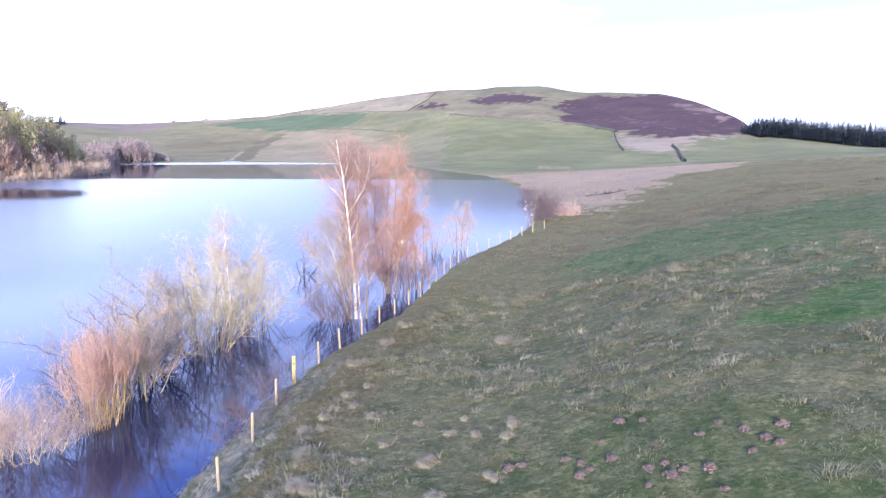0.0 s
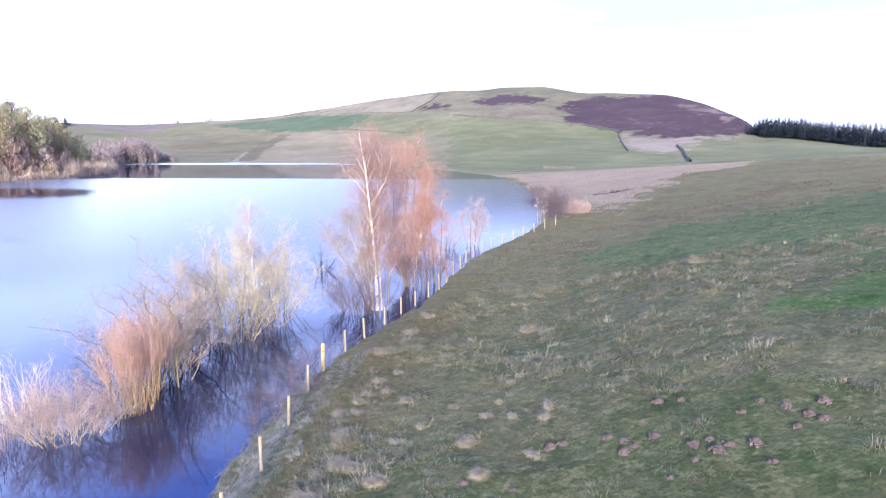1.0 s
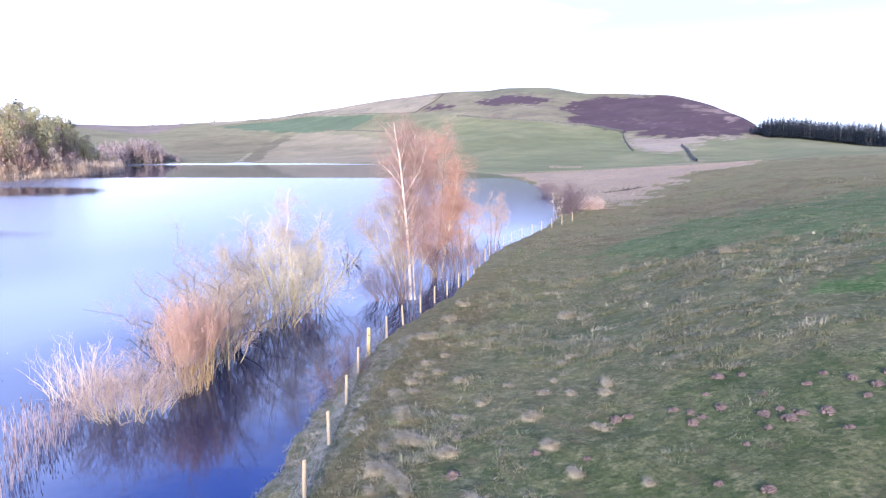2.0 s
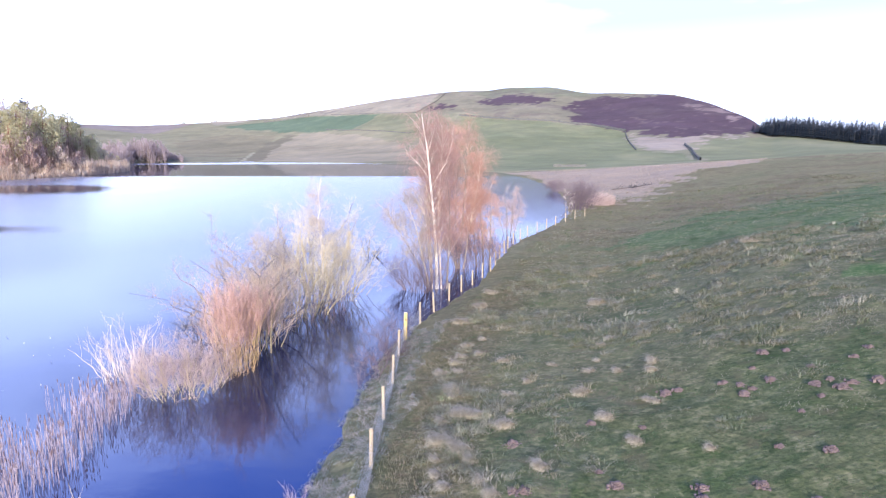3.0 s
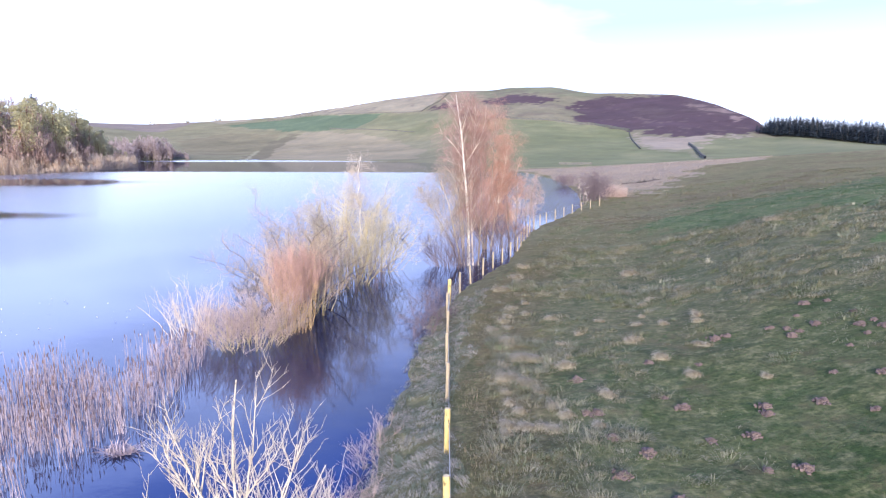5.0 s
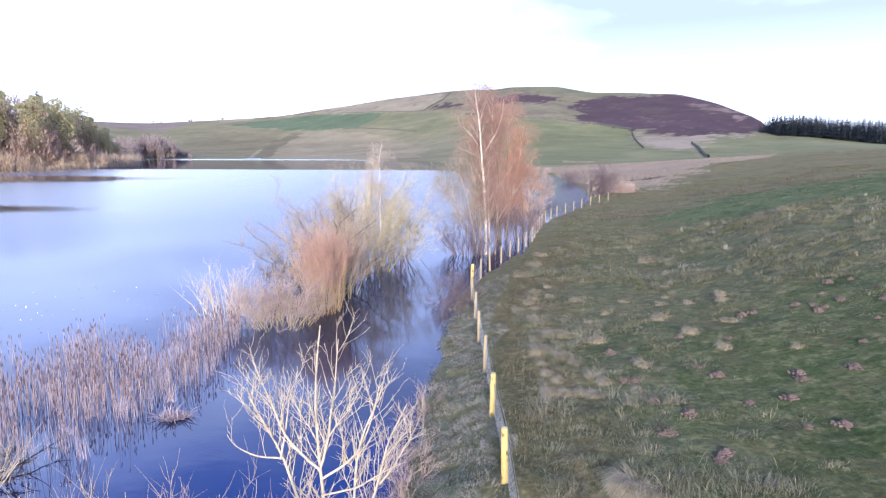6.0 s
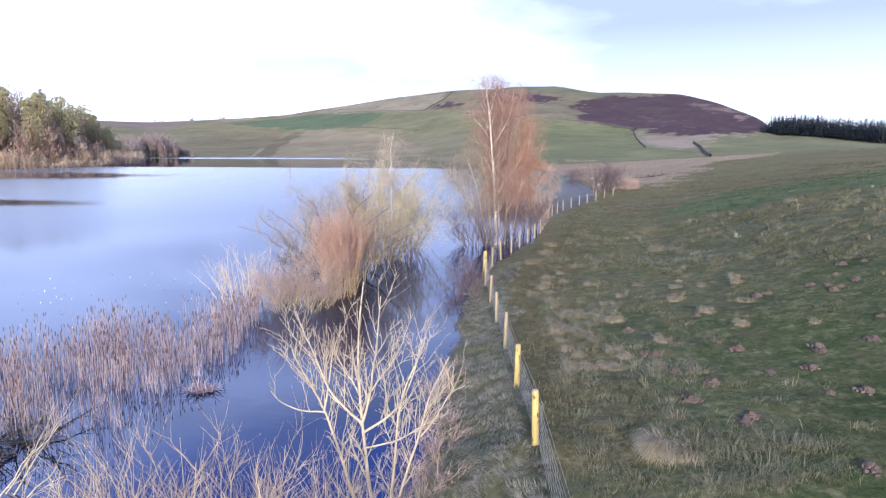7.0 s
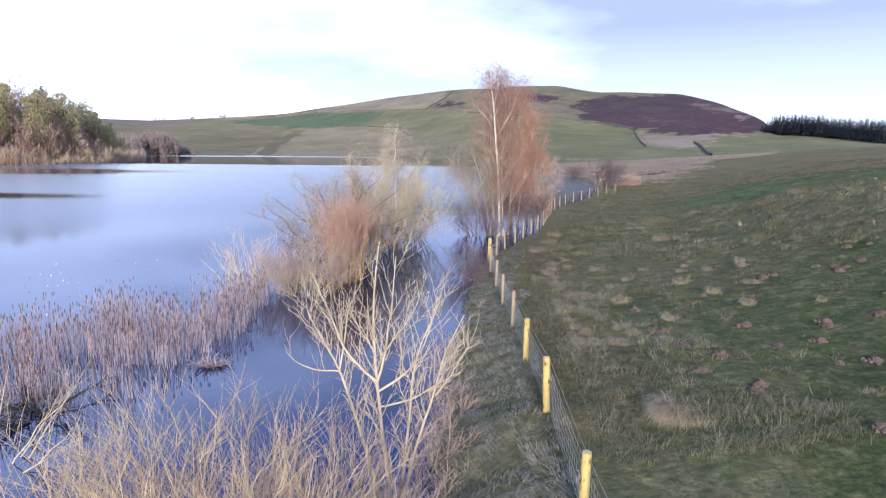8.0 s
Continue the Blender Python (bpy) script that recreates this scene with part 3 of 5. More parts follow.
def cover(x, y):
    """What grows where: colour of the sward, and how far it is the near pasture's tussocky grass."""
    wx, wy = x + 4 * rough_noise(x, y, 27.0, 11) + 2.5 * rough_noise(x, y, 8.0, 21), y + 7 * rough_noise(x, y, 27.0, 12) + 5 * rough_noise(x, y, 8.0, 22)
    rx, ry = wx + 6 * rough_noise(x, y, 4.0, 25), wy + 14 * rough_noise(x, y, 5.0, 26)
    far = np.hypot(x - OX, y - OY) > 150
    loose = np.clip((y - 20) / 20, 0, 1)
    px, py = np.where(far, wx, x + 0.7 * rough_noise(x, y, 1.5, 13) + loose * (3.0 * rough_noise(x, y, 4.0, 27) + 5.0 * rough_noise(x, y, 1.3, 29))), np.where(far, wy, y + 0.7 * rough_noise(x, y, 1.5, 14) + loose * (5.0 * rough_noise(x, y, 4.0, 28) + 7.0 * rough_noise(x, y, 1.3, 30)))
    c = np.empty((*np.shape(x), 3))
    c[:] = (0.265, 0.24, 0.145)
    brown = np.clip(0.5 + 0.9 * rough_noise(x, y, 60.0, 15) + 0.5 * rough_noise(x, y, 140.0, 16) - (x + 60) / 160, 0, 1)[..., None]
    c = c * (1 - 0.6 * brown) + np.array((0.245, 0.215, 0.125)) * 0.6 * brown
    ragged = (HEATHER, HEATHER_TOP, HEATHER_SMALL, ROCKY, CRAG)
    for poly, tint in ((ROUGHLAND, (0.235, 0.205, 0.13)), (SUMMIT, (0.2, 0.19, 0.115)), (MOOR, (0.32, 0.27, 0.19)), (OLIVE, (0.235, 0.2, 0.12)), (TANFIELD, (0.315, 0.262, 0.17)),
                       (GULLY, (0.2, 0.168, 0.105)), (LIGHTFIELD, (0.225, 0.217, 0.122)), (LOWGREEN, (0.21, 0.212, 0.108)), (RIGHTFIELD, (0.225, 0.222, 0.118)), (DARKFIELD, (0.14, 0.175, 0.1)),
                       (HEATHER, (0.098, 0.064, 0.072)), (HEATHER_TOP, (0.1, 0.066, 0.074)), (HEATHER_SMALL, (0.1, 0.064, 0.07)), (ROCKY, (0.37, 0.3, 0.225)), (MARSH, (0.37, 0.285, 0.2))):
        rag = any(poly is k for k in ragged)
        c[inside(np.where(far & rag, rx, px), np.where(far & rag, ry, py), poly)] = tint
    mound = rough_noise(x, y, 34.0, 41) + 0.6 * rough_noise(x, y, 13.0, 42)
    c = c * (1 + 0.1 * np.where(far, mound, 0))[..., None]
    lea = inside(px, py, LOWGREEN) | inside(px, py, LIGHTFIELD) | inside(px, py, RIGHTFIELD)
    c[lea] += np.clip(mound[lea], 0, 1)[..., None] * np.array((0.025, 0.012, 0.01))
    c[far & (x < -395) & (y > 700)] = (0.27, 0.215, 0.18)
    c[along(x, y, TRACK) < 0.9 + rough_noise(x, y, 9.0, 18)] = (0.3, 0.3, 0.19)
    for path in PATHS:
        c[along(x, y, path) < 1.5] = (0.34, 0.31, 0.2)
    gap = rough_noise(x, y, 9.0, 19) + 0.9 * rough_noise(x, y, 4.0, 20)
    crag = inside(rx, ry, CRAG) & (gap > -0.05)
    c[crag] = (0.24, 0.175, 0.16)
    worn = inside(rx, ry, HEATHER) & (gap > np.where(y < 560, 0.95, 1.25))
    c[worn] = (0.14, 0.1, 0.09)
    ling = inside(px, py, ROUGHLAND) & (y > 540) & (rough_noise(x, y, 26.0, 23) + 0.7 * rough_noise(x, y, 8.0, 24) > 0.55)
    c[ling] = c[ling] * 0.6 + np.array((0.135, 0.1, 0.09)) * 0.4
    s = x - np.interp(y, SHORE_Y, SHORE_X)
    r = np.hypot(x - OX, y - OY)
    pasture = (s > 0) & (r < 235) & ~inside(px, py, MARSH)
    sward = np.where(pasture, np.clip((250 - r) / 60, 0, 1), 0.0)
    tint = np.array((0.155, 0.18, 0.1)) + np.clip(rough_noise(x, y, 9.0, 17), -1, 1)[..., None] * np.array((0.046, 0.016, 0.016))
    tint = tint + np.clip((y - 14) / 55, 0, 1)[..., None] * np.array((0.205, 0.142, 0.076))
    c = np.where(pasture[..., None], tint, c)
    blotch = rough_noise(x, y, 6.0, 51) + 0.8 * rough_noise(x, y, 2.2, 52) + 0.6 * rough_noise(x, y, 0.9, 53)
    browned = np.clip((blotch - 0.25) * 1.6, 0, 0.75) * np.clip((y - 30) / 30, 0, 1) * pasture
    c = c * (1 - browned[..., None]) + np.array((0.19, 0.135, 0.085)) * browned[..., None]
    for poly, tint in ((LUSH, (0.09, 0.235, 0.055)), (LUSH_FAR, (0.15, 0.235, 0.1)), (RUSHY, (0.3, 0.23, 0.15)), (MOLEY, (0.12, 0.165, 0.065)), (DARKSWARD, (0.07, 0.112, 0.04))):
        c[inside(px, py, poly)] = tint
    c = np.where(pasture[..., None], c * (1 + 0.16 * blotch)[..., None], c)
    rush = np.clip(1.3 - np.abs(s - 3.2) / 1.5, 0, 0.8)[..., None] * ((y > 6) & (y < 36))[..., None]
    c = c * (1 - rush) + np.array((0.19, 0.15, 0.085)) * rush
    bank = np.clip(1 - np.abs(s - 0.6) / 1.5, 0, 1)[..., None] * (y < 60)[..., None]
    c = c * (1 - 0.6 * bank) + np.array((0.36, 0.33, 0.22)) * 0.6 * bank
    return c, sward


ang = np.radians(np.concatenate([np.arange(-180, -52, 2.5), np.arange(-49, 46, 0.25), np.arange(50, 180, 2.5)]))
rad = np.concatenate([[0.01, 0.4], np.geomspace(1.0, 250, 250), np.arange(254, 900, 4.8), np.geomspace(910, 4200, 24)])
gx, gy = OX + rad[:, None] * np.sin(ang), OY + rad[:, None] * np.cos(ang)
gz = ground_at(gx, gy)
nr, na = gx.shape
idx = np.arange(nr * na).reshape(nr, na)
nxt = np.roll(idx, -1, 1)
quads = np.stack([idx[:-1], nxt[:-1], nxt[1:], idx[1:]], -1).reshape(-1, 4)
V = np.concatenate([np.stack([gx, gy, gz], -1).reshape(-1, 3)])
me = sheet("ground", V, quads)
tint, sward = cover(gx.ravel(), gy.ravel())
at = me.attributes.new("cover", "FLOAT_COLOR", "POINT")
at.data.foreach_set("color", np.concatenate([tint, np.ones((len(tint), 1))], 1).astype(np.float32).ravel())
at = me.attributes.new("sward", "FLOAT", "POINT")
at.data.foreach_set("value", sward.astype(np.float32))
tagged(part("ground", me, GROUND), "rough winter pasture, moor and lake bed rolling to the hills", "ground", kind="structure")

wa = np.radians(np.arange(0, 360, 6))
wr = np.array([1, 30, 90, 200, 520.0])
wv = np.concatenate([[[-120, 150, 0]], np.stack([-120 + wr[:, None] * np.cos(wa), 150 + wr[:, None] * np.sin(wa), 0 * wr[:, None] + 0 * wa], -1).reshape(-1, 3)])
k = len(wa)
wq = [(1 + i * k + j, 1 + (i + 1) * k + j, 1 + (i + 1) * k + (j + 1) % k, 1 + i * k + (j + 1) % k) for i in range(len(wr) - 1) for j in range(k)]
tagged(part("water", sheet("water", wv[1:], np.array(wq) - 1), WATER), "calm blue reservoir water reflecting sky and bushes", "water", kind="structure")


def follow(pts, step):
    """Points along a line of the plan, every step metres."""
    pts = np.asarray(pts, float)
    d = np.concatenate([[0], np.cumsum(np.hypot(*np.diff(pts, axis=0).T))])
    s = np.linspace(0, d[-1], max(2, int(d[-1] / step) + 1))
    return np.stack([np.interp(s, d, pts[:, 0]), np.interp(s, d, pts[:, 1])], 1)


def stone_wall(pts, tall=0.7, wide=0.45, label="weathered grey drystone wall between the hill fields", seed=1):
    rng = np.random.default_rng(seed)
    L = follow(pts, 2.0)
    t = unit(np.gradient(L, axis=0))
    nrm = np.stack([-t[:, 1], t[:, 0]], 1)
    z = ground_at(L[:, 0], L[:, 1])
    h = tall * rng.uniform(0.8, 1.12, len(L))
    rows = [(-wide / 2, -0.4), (-wide * 0.38, 1.0), (wide * 0.38, 1.0), (wide / 2, -0.4)]
    V = np.stack([np.concatenate([L + nrm * o, (z + np.where(f < 0, f, f * h))[:, None]], 1) for o, f in rows], 1)
    n = len(L)
    i = np.arange((n - 1))[:, None] * 4
    F = np.concatenate([i + [j, j + 1, j + 5, j + 4] for j in range(3)])
    tagged(part("stone_wall", sheet("stone_wall", V.reshape(-1, 3), F, False), STONE), label, "wall", "field walls")


stone_wall([(-298, 786), (-268, 784), (-237, 779)], 1.3, 0.9, "dark hedge bank along the top of the green field", 7)
stone_wall([(-204, 760), (-131, 709), (-88, 680), (-72, 730), (-65, 781)], 0.8, 0.5, seed=2)
stone_wall([(-184, 661), (-132, 618), (-81, 570)], 0.9, 0.8, "low dark bank crossing the hill pasture", 5)
stone_wall([(-39, 614), (11, 571), (49, 548), (74, 528), (94, 484)], 1.7, 1.0, seed=6)
stone_wall([(93, 481), (86, 436), (77, 370)], 0.8, 0.5, seed=3)
stone_wall([(111, 393), (104, 356), (87, 287)], 1.3, 0.8, "dark drystone wall climbing beside the pale field", 4)

stone_wall([(20, 264), (26, 262), (33, 260)], 0.9, 0.8, "low dark hedge at the foot of the green field", 8)

# ---- trees and bushes standing in the shallows ----
def crown_tree(name, at, label, tall, trunks, limbs, boughs, twigs, wood, twigwood, seed, droop=-0.12, limb_len=2.2, spread=0.75, low=0.22, group="trees in the shallows", base_r=0.125, twig_r=0.006):
    """A small bare tree from its trunks (x, y, lean x, lean y, share of the height)."""
    rng = np.random.default_rng(seed)
    root = thing(name, at, label, "tree", group)
    grown = []
    for x, y, lean_x, lean_y, share in trunks:
        s = stems(rng, np.array([[x, y, -0.5]]), np.array([[lean_x, lean_y, 1.0]]), np.array([share * tall + 0.5]), base_r * share, 14, 0.02, 0.012, 0.1)
        part("trunk", tubes("trunk", [s], 8), wood, root)
        grown.append(s)
    main = tuple(np.concatenate([s[i] for s in grown]) for i in (0, 1))
    a = sprout(rng, main, limbs, low, 0.96, limb_len, 0.55, 0.35, 6, droop * 0.3, 0.03, 0.34, 0.032, 0.009, 0.6)
    b = sprout(rng, a, boughs, 0.2, 1.0, limb_len * 0.5, 0.6, 0.15, 5, droop, 0.04, 0.55, 0.02, 0.007, 0.3)
    c = sprout(rng, b, twigs, 0.1, 1.0, limb_len * 0.34, spread, 0.05, 3, droop * 2.2, 0.05, 0.6, twig_r, twig_r * 0.7, 0.2)
    for i in range(len(a[0])):
        part("limb", tubes("limb", [(a[0][i:i + 1], a[1][i:i + 1])], 5), twigwood, root)
    part("twig_crown", tubes("twig_crown", [b, c], 3), twigwood, root, "fine leafless twigs")
    return root


def thicket(name, at, label, n, rx, ry, tall, twigs, stemwood, twigwood, seed, lean=0.25, bend=0.1, r=0.018, twig_len=0.7, turn=0.0, group="bushes in the shallows", category="bush", shoots=0, fan=1.0, spread=0.5, twig_r=0.005, z=-0.4, taper=0.3, lo=0.25, fine=0, kink=0.03):
    """A many-stemmed bush that rises from the water; fine adds a last order of thin twigs."""
    rng = np.random.default_rng(seed)
    root = thing(name, at, label, category, group)
    feet = disc(rng, n, 0, 0, rx, ry, z, turn)
    off = feet * [1, 1, 0]
    d = np.array([0, 0, 1.0]) + rng.normal(0, lean, (n, 3)) * [1, 1, 0.2] + off * (0.35 * fan / max(rx, ry))
    L = tall * rng.uniform(0.55, 1.05, n) * (1 - 0.3 * (np.linalg.norm(off, axis=1) / max(rx, ry)) ** 2) - z
    s = stems(rng, feet, d, L, r * rng.uniform(0.6, 1.3, n), 7, bend, kink, 0.25)
    if n <= 180:
        for i in range(n):
            part("stem", tubes("stem", [(s[0][i:i + 1], s[1][i:i + 1])], 5), stemwood, root)
    else:
        part("stem_clump", tubes("stem_clump", [s], 4), stemwood, root)
    a = sprout(rng, s, max(1, shoots or twigs // 5), lo, 1.0, twig_len * 1.6, spread, 0.3, 5, 0.1, 0.04, 0.6, 0.02, 0.011 if r > 0.035 else 0.006, taper)
    b = sprout(rng, a, twigs, 0.15, 1.0, twig_len, spread, 0.25, 3, 0.05, 0.05, 0.7, twig_r, twig_r * 0.7, 0.2)
    crown = [a, b]
    if fine:
        crown.append(sprout(rng, b, fine, 0.2, 1.0, twig_len * 0.6, 0.5, 0.15, 3, 0.0, 0.05, 0.8, twig_r * 0.8, twig_r * 0.6, 0.2))
    part("twig_crown", tubes("twig_crown", crown, 3), twigwood, root)
    return root


def curve(pts, k, depth=0.0):
    """A smooth line through points (across, up), leaning back by depth."""
    pts = np.array(pts, float)
    t, u = np.linspace(0, 1, len(pts)), np.linspace(0, 1, k)
    X = np.stack([np.interp(u, t, pts[:, 0]), np.interp(u, t, pts[:, 1])], 1)
    for _ in range(2):
        X[1:-1] = 0.25 * X[:-2] + 0.5 * X[1:-1] + 0.25 * X[2:]
    return np.stack([X[:, 0], depth * np.linspace(0, 1, k), X[:, 1]], 1)


def birch(at, label, rods, limbs, boughs, twigs, seed, limb_len=2.4, low=0.3, hang=0.28, fine="reddish hanging birch twigs", twig=None, cone=0.5):
    """A birch from its main rods (radius, depth, bark, line), with ascending limbs and fine hanging twigs."""
    rng = np.random.default_rng(seed)
    root = thing("birch_tree", at, label, "tree", "trees in the shallows")
    k, grown = 16, []
    for r, depth, wood, pts in rods:
        P = curve(pts, k, depth) + np.cumsum(rng.normal(0, 0.012, (k, 3)), 0) * np.linspace(0, 1, k)[:, None]
        R = r * (1 - 0.86 * np.linspace(0, 1, k) ** 0.9)
        part("trunk" if pts[0][1] < 0.5 else "limb", tubes("trunk", [(P[None], R[None])], 8), wood, root)
        grown.append((P, R))
    high = [rods[i][3][0][1] > 4 for i in range(len(rods))]
    main, side = [(np.array([g[0] for g, h in zip(grown, high) if h == which]), np.array([g[1] for g, h in zip(grown, high) if h == which])) for which in (False, True)]
    a = sprout(rng, main, limbs, low, 0.97, limb_len, 0.5, 0.5, 7, -0.1, 0.02, 0.4, 0.03, 0.012, cone)
    if any(high):
        e = sprout(rng, side, limbs // 4, 0.2, 0.97, limb_len * 0.45, 0.5, 0.5, 7, -0.1, 0.02, 0.4, 0.02, 0.008, 0.4)
        a = (np.concatenate([a[0], e[0]]), np.concatenate([a[1], e[1]]))
    b = sprout(rng, a, boughs, 0.15, 1.0, limb_len * 0.42, 0.55, 0.25, 5, -hang * 0.5, 0.03, 0.5, 0.011, 0.0055, 0.25)
    c = sprout(rng, b, twigs, 0.1, 1.0, limb_len * 0.3, 0.6, 0.0, 3, -hang * 1.6, 0.04, 0.6, 0.0055, 0.0042, 0.2)
    frame_of = part("branchwork", tubes("branchwork", [a], 5), BRANCHBARK, root, "pale ascending branches")
    part("twig_crown", tubes("twig_crown", [b, c], 3), twig or BIRCH_TWIG, frame_of, fine)
    return root


birch((-8.3, 36.6, 0), "tall bare silver birch with white trunk standing in flooded shallows",
      [(0.12, -0.25, BIRCH, [(0, -0.5), (0.0, 1.2), (-0.03, 2.6), (-0.2, 5.2), (-0.38, 7.0), (-0.5, 8.6), (-0.75, 9.8), (-0.85, 10.8)]),
       (0.045, 0.3, BRANCHBARK, [(-0.32, 6.4), (0.1, 7.1), (0.55, 7.8), (0.95, 8.9), (1.05, 10.1)]),
       (0.035, 0.1, BRANCHBARK, [(-0.5, 8.5), (-0.25, 9.3), (-0.05, 9.9), (0.05, 10.4)]),
       (0.035, -0.1, BRANCHBARK, [(-0.36, 6.8), (-0.8, 7.5), (-1.3, 8.1), (-1.95, 8.6)]),
       (0.032, 0.1, BRANCHBARK, [(-0.3, 6.3), (-0.9, 6.6), (-1.7, 7.0)]),
       (0.06, 0.6, BRANCHBARK, [(0.3, -0.5), (0.2, 2.0), (0.1, 4.5), (0.2, 6.5), (0.3, 8.2), (0.45, 10.2)]),
       (0.07, 1.5, BRANCHBARK, [(-0.3, -0.5), (-0.35, 2.0), (-0.6, 4.5), (-0.75, 6.5), (-0.6, 8.2), (-0.7, 10.4)]),
       (0.06, 1.8, GREYBARK, [(0.6, -0.5), (0.7, 2.0), (0.8, 4.5), (0.6, 6.5), (0.2, 8.4), (-0.2, 9.8)])],
      150, 1150, 9800, 21, limb_len=2.5, low=0.2, cone=0.54, twig=MAUVE_TWIG)
birch((-8.8, 36.9, 0), "thin leaning birch stems with sparse grey twigs",
      [(0.06, -0.3, PALEBARK, [(0.1, -0.5), (-0.5, 2.4), (-0.8, 4.0), (-1.4, 5.6)]),
       (0.05, 0.2, GREYBARK, [(0.0, -0.5), (-0.8, 1.8), (-1.9, 3.6), (-2.8, 5.0)]),
       (0.045, 0.6, GREYBARK, [(-0.1, -0.5), (-0.3, 1.6), (-1.3, 3.2), (-2.0, 3.9)]),
       (0.045, -0.5, PALEBARK, [(0.2, -0.5), (0.0, 2.2), (-0.1, 4.0), (-0.6, 6.2)])],
      80, 500, 4200, 28, limb_len=2.1, low=0.18, hang=0.1, fine="sparse grey-brown twigs", twig=DUSK_TWIG)
birch((-7.6, 43.2, 0), "bare birch with a bowed trunk and russet twigs in the shallows",
      [(0.085, 0.4, GREYBARK, [(0.15, -0.5), (0.12, 0.3), (-0.2, 1.2), (-0.6, 3.2), (-0.7, 5.6), (-0.55, 8.0), (-0.5, 9.8)]),
       (0.08, 0.8, GREYBARK, [(0.3, -0.5), (0.3, 0.6), (0.5, 2.4), (0.75, 5.0), (0.8, 7.2), (0.95, 9.0), (1.0, 10.6)]),
       (0.07, 1.0, PALEBARK, [(0.6, -0.5), (1.0, 2.4), (1.3, 4.2), (1.7, 6.4), (1.9, 8.6)]),
       (0.06, 1.4, GREYBARK, [(0.2, -0.5), (0.1, 2.0), (0.05, 4.5), (0.15, 6.6), (0.3, 8.4), (0.2, 10.2)])],
      170, 1400, 12500, 22, limb_len=2.7, low=0.16, fine="russet hanging birch twigs", cone=0.66)
birch((-5.5, 44.6, 0), "leafless russet birch crowded behind the bowed birch trunk",
      [(0.07, 0.3, GREYBARK, [(0, -0.5), (-0.1, 2.5), (-0.3, 5.0), (-0.5, 7.6)]), (0.06, 0.6, GREYBARK, [(0.4, -0.5), (0.5, 2.0), (0.55, 4.0), (0.45, 6.2)]), (0.06, 0.0, GREYBARK, [(-0.5, -0.5), (-0.7, 2.4), (-0.9, 5.0), (-0.9, 8.2)])],
      100, 850, 7000, 23, limb_len=1.6, low=0.1, fine="russet hanging birch twigs", cone=0.45)
crown_tree("birch_sapling", (-14.7, 33.2, 0), "slender white birch sapling rising out of the willow scrub", 7.0,
           [(0, 0, 0.0, 0.0, 1.0)], 34, 200, 1700, BIRCH, GREY_TWIG, 24, limb_len=1.5, low=0.35, base_r=0.07)
crown_tree("alder_tree", (-3.3, 61.8, 0), "small bare tree with dull pinkish crown standing in the lake", 4.6,
           [(0, 0, -0.1, 0, 1), (0.2, 0.1, 0.1, 0, 0.95), (0.5, 0, 0.25, 0, 0.8), (-0.3, 0, -0.25, 0, 0.7)], 70, 420, 3600, GREYBARK, HAZE_TWIG, 25, limb_len=1.3, low=0.12, droop=0.02, base_r=0.06)
thicket("drowned_bush", (-5.6, 60.0, 0), "wispy grey bush half drowned in the lake", 26, 0.8, 0.5, 2.3, 500, GREYBARK, GREY_TWIG, 26, 0.3, twig_len=0.5)
thicket("dead_bush", (-15.0, 48.0, 0), "black dead bush with bare spreading branches in the lake", 9, 0.35, 0.35, 2.0, 90, BLACKBARK, DARK_TWIG, 27, 0.7, 0.12, 0.04, 0.4, fan=2.6, spread=0.75, shoots=36)

# The willow scrub along the drowned fence line, from the near end to the far end.
thicket("willow_bush", (-16.1, 19.3, 0), "low pale tan willow bush standing in shallow water", 90, 1.1, 1.0, 2.2, 2500, OLIVE_TWIG, HAZE_TWIG, 31, 0.32, 0.0, 0.011, 0.5, fan=1.5, spread=0.6, fine=3600, twig_r=0.004)
thicket("osier_bush", (-15.0, 21.6, 0), "dense osier bush with orange-red upright stems in water", 150, 0.65, 1.1, 3.0, 3200, OSIER_STEM, RED_TWIG, 32, 0.08, 0.02, 0.01, 0.55, fan=0.6, spread=0.3, twig_r=0.0045, lo=0.5, fine=2500)
thicket("willow_bush", (-15.3, 24.2, 0), "tan willow bush grown among the osiers in water", 40, 1.2, 1.3, 3.7, 1800, OLIVE_TWIG, TAN_TWIG, 33, 0.28, 0.06, 0.02, 0.7, fan=1.1, spread=0.55, fine=2400, twig_r=0.0045)
thicket("willow_bush", (-16.8, 27.6, 0), "tall dusky willow with spreading bare branches in water", 28, 0.9, 1.3, 6.1, 2000, DUSKBARK, DUSK_TWIG, 34, 0.48, -0.1, 0.04, 0.62, fan=3.0, spread=0.78, shoots=380, fine=3600, kink=0.07, lo=0.3)
thicket("willow_bush", (-16.4, 31.6, 0), "tall dusky willow rising over the middle of the scrub", 20, 0.9, 1.2, 6.5, 1500, DUSKBARK, DUSK_TWIG, 48, 0.38, -0.04, 0.036, 0.65, fan=2.0, spread=0.74, shoots=300, fine=3000, kink=0.06, lo=0.35)
thicket("willow_bush", (-14.8, 30.2, 0), "yellowish willow bush with dense fine twigs in water", 36, 1.1, 1.6, 6.0, 2200, OLIVE_TWIG, YELLOW_TWIG, 35, 0.36, -0.03, 0.024, 0.55, fan=1.5, spread=0.74, shoots=440, fine=3600, twig_r=0.0045, kink=0.04)
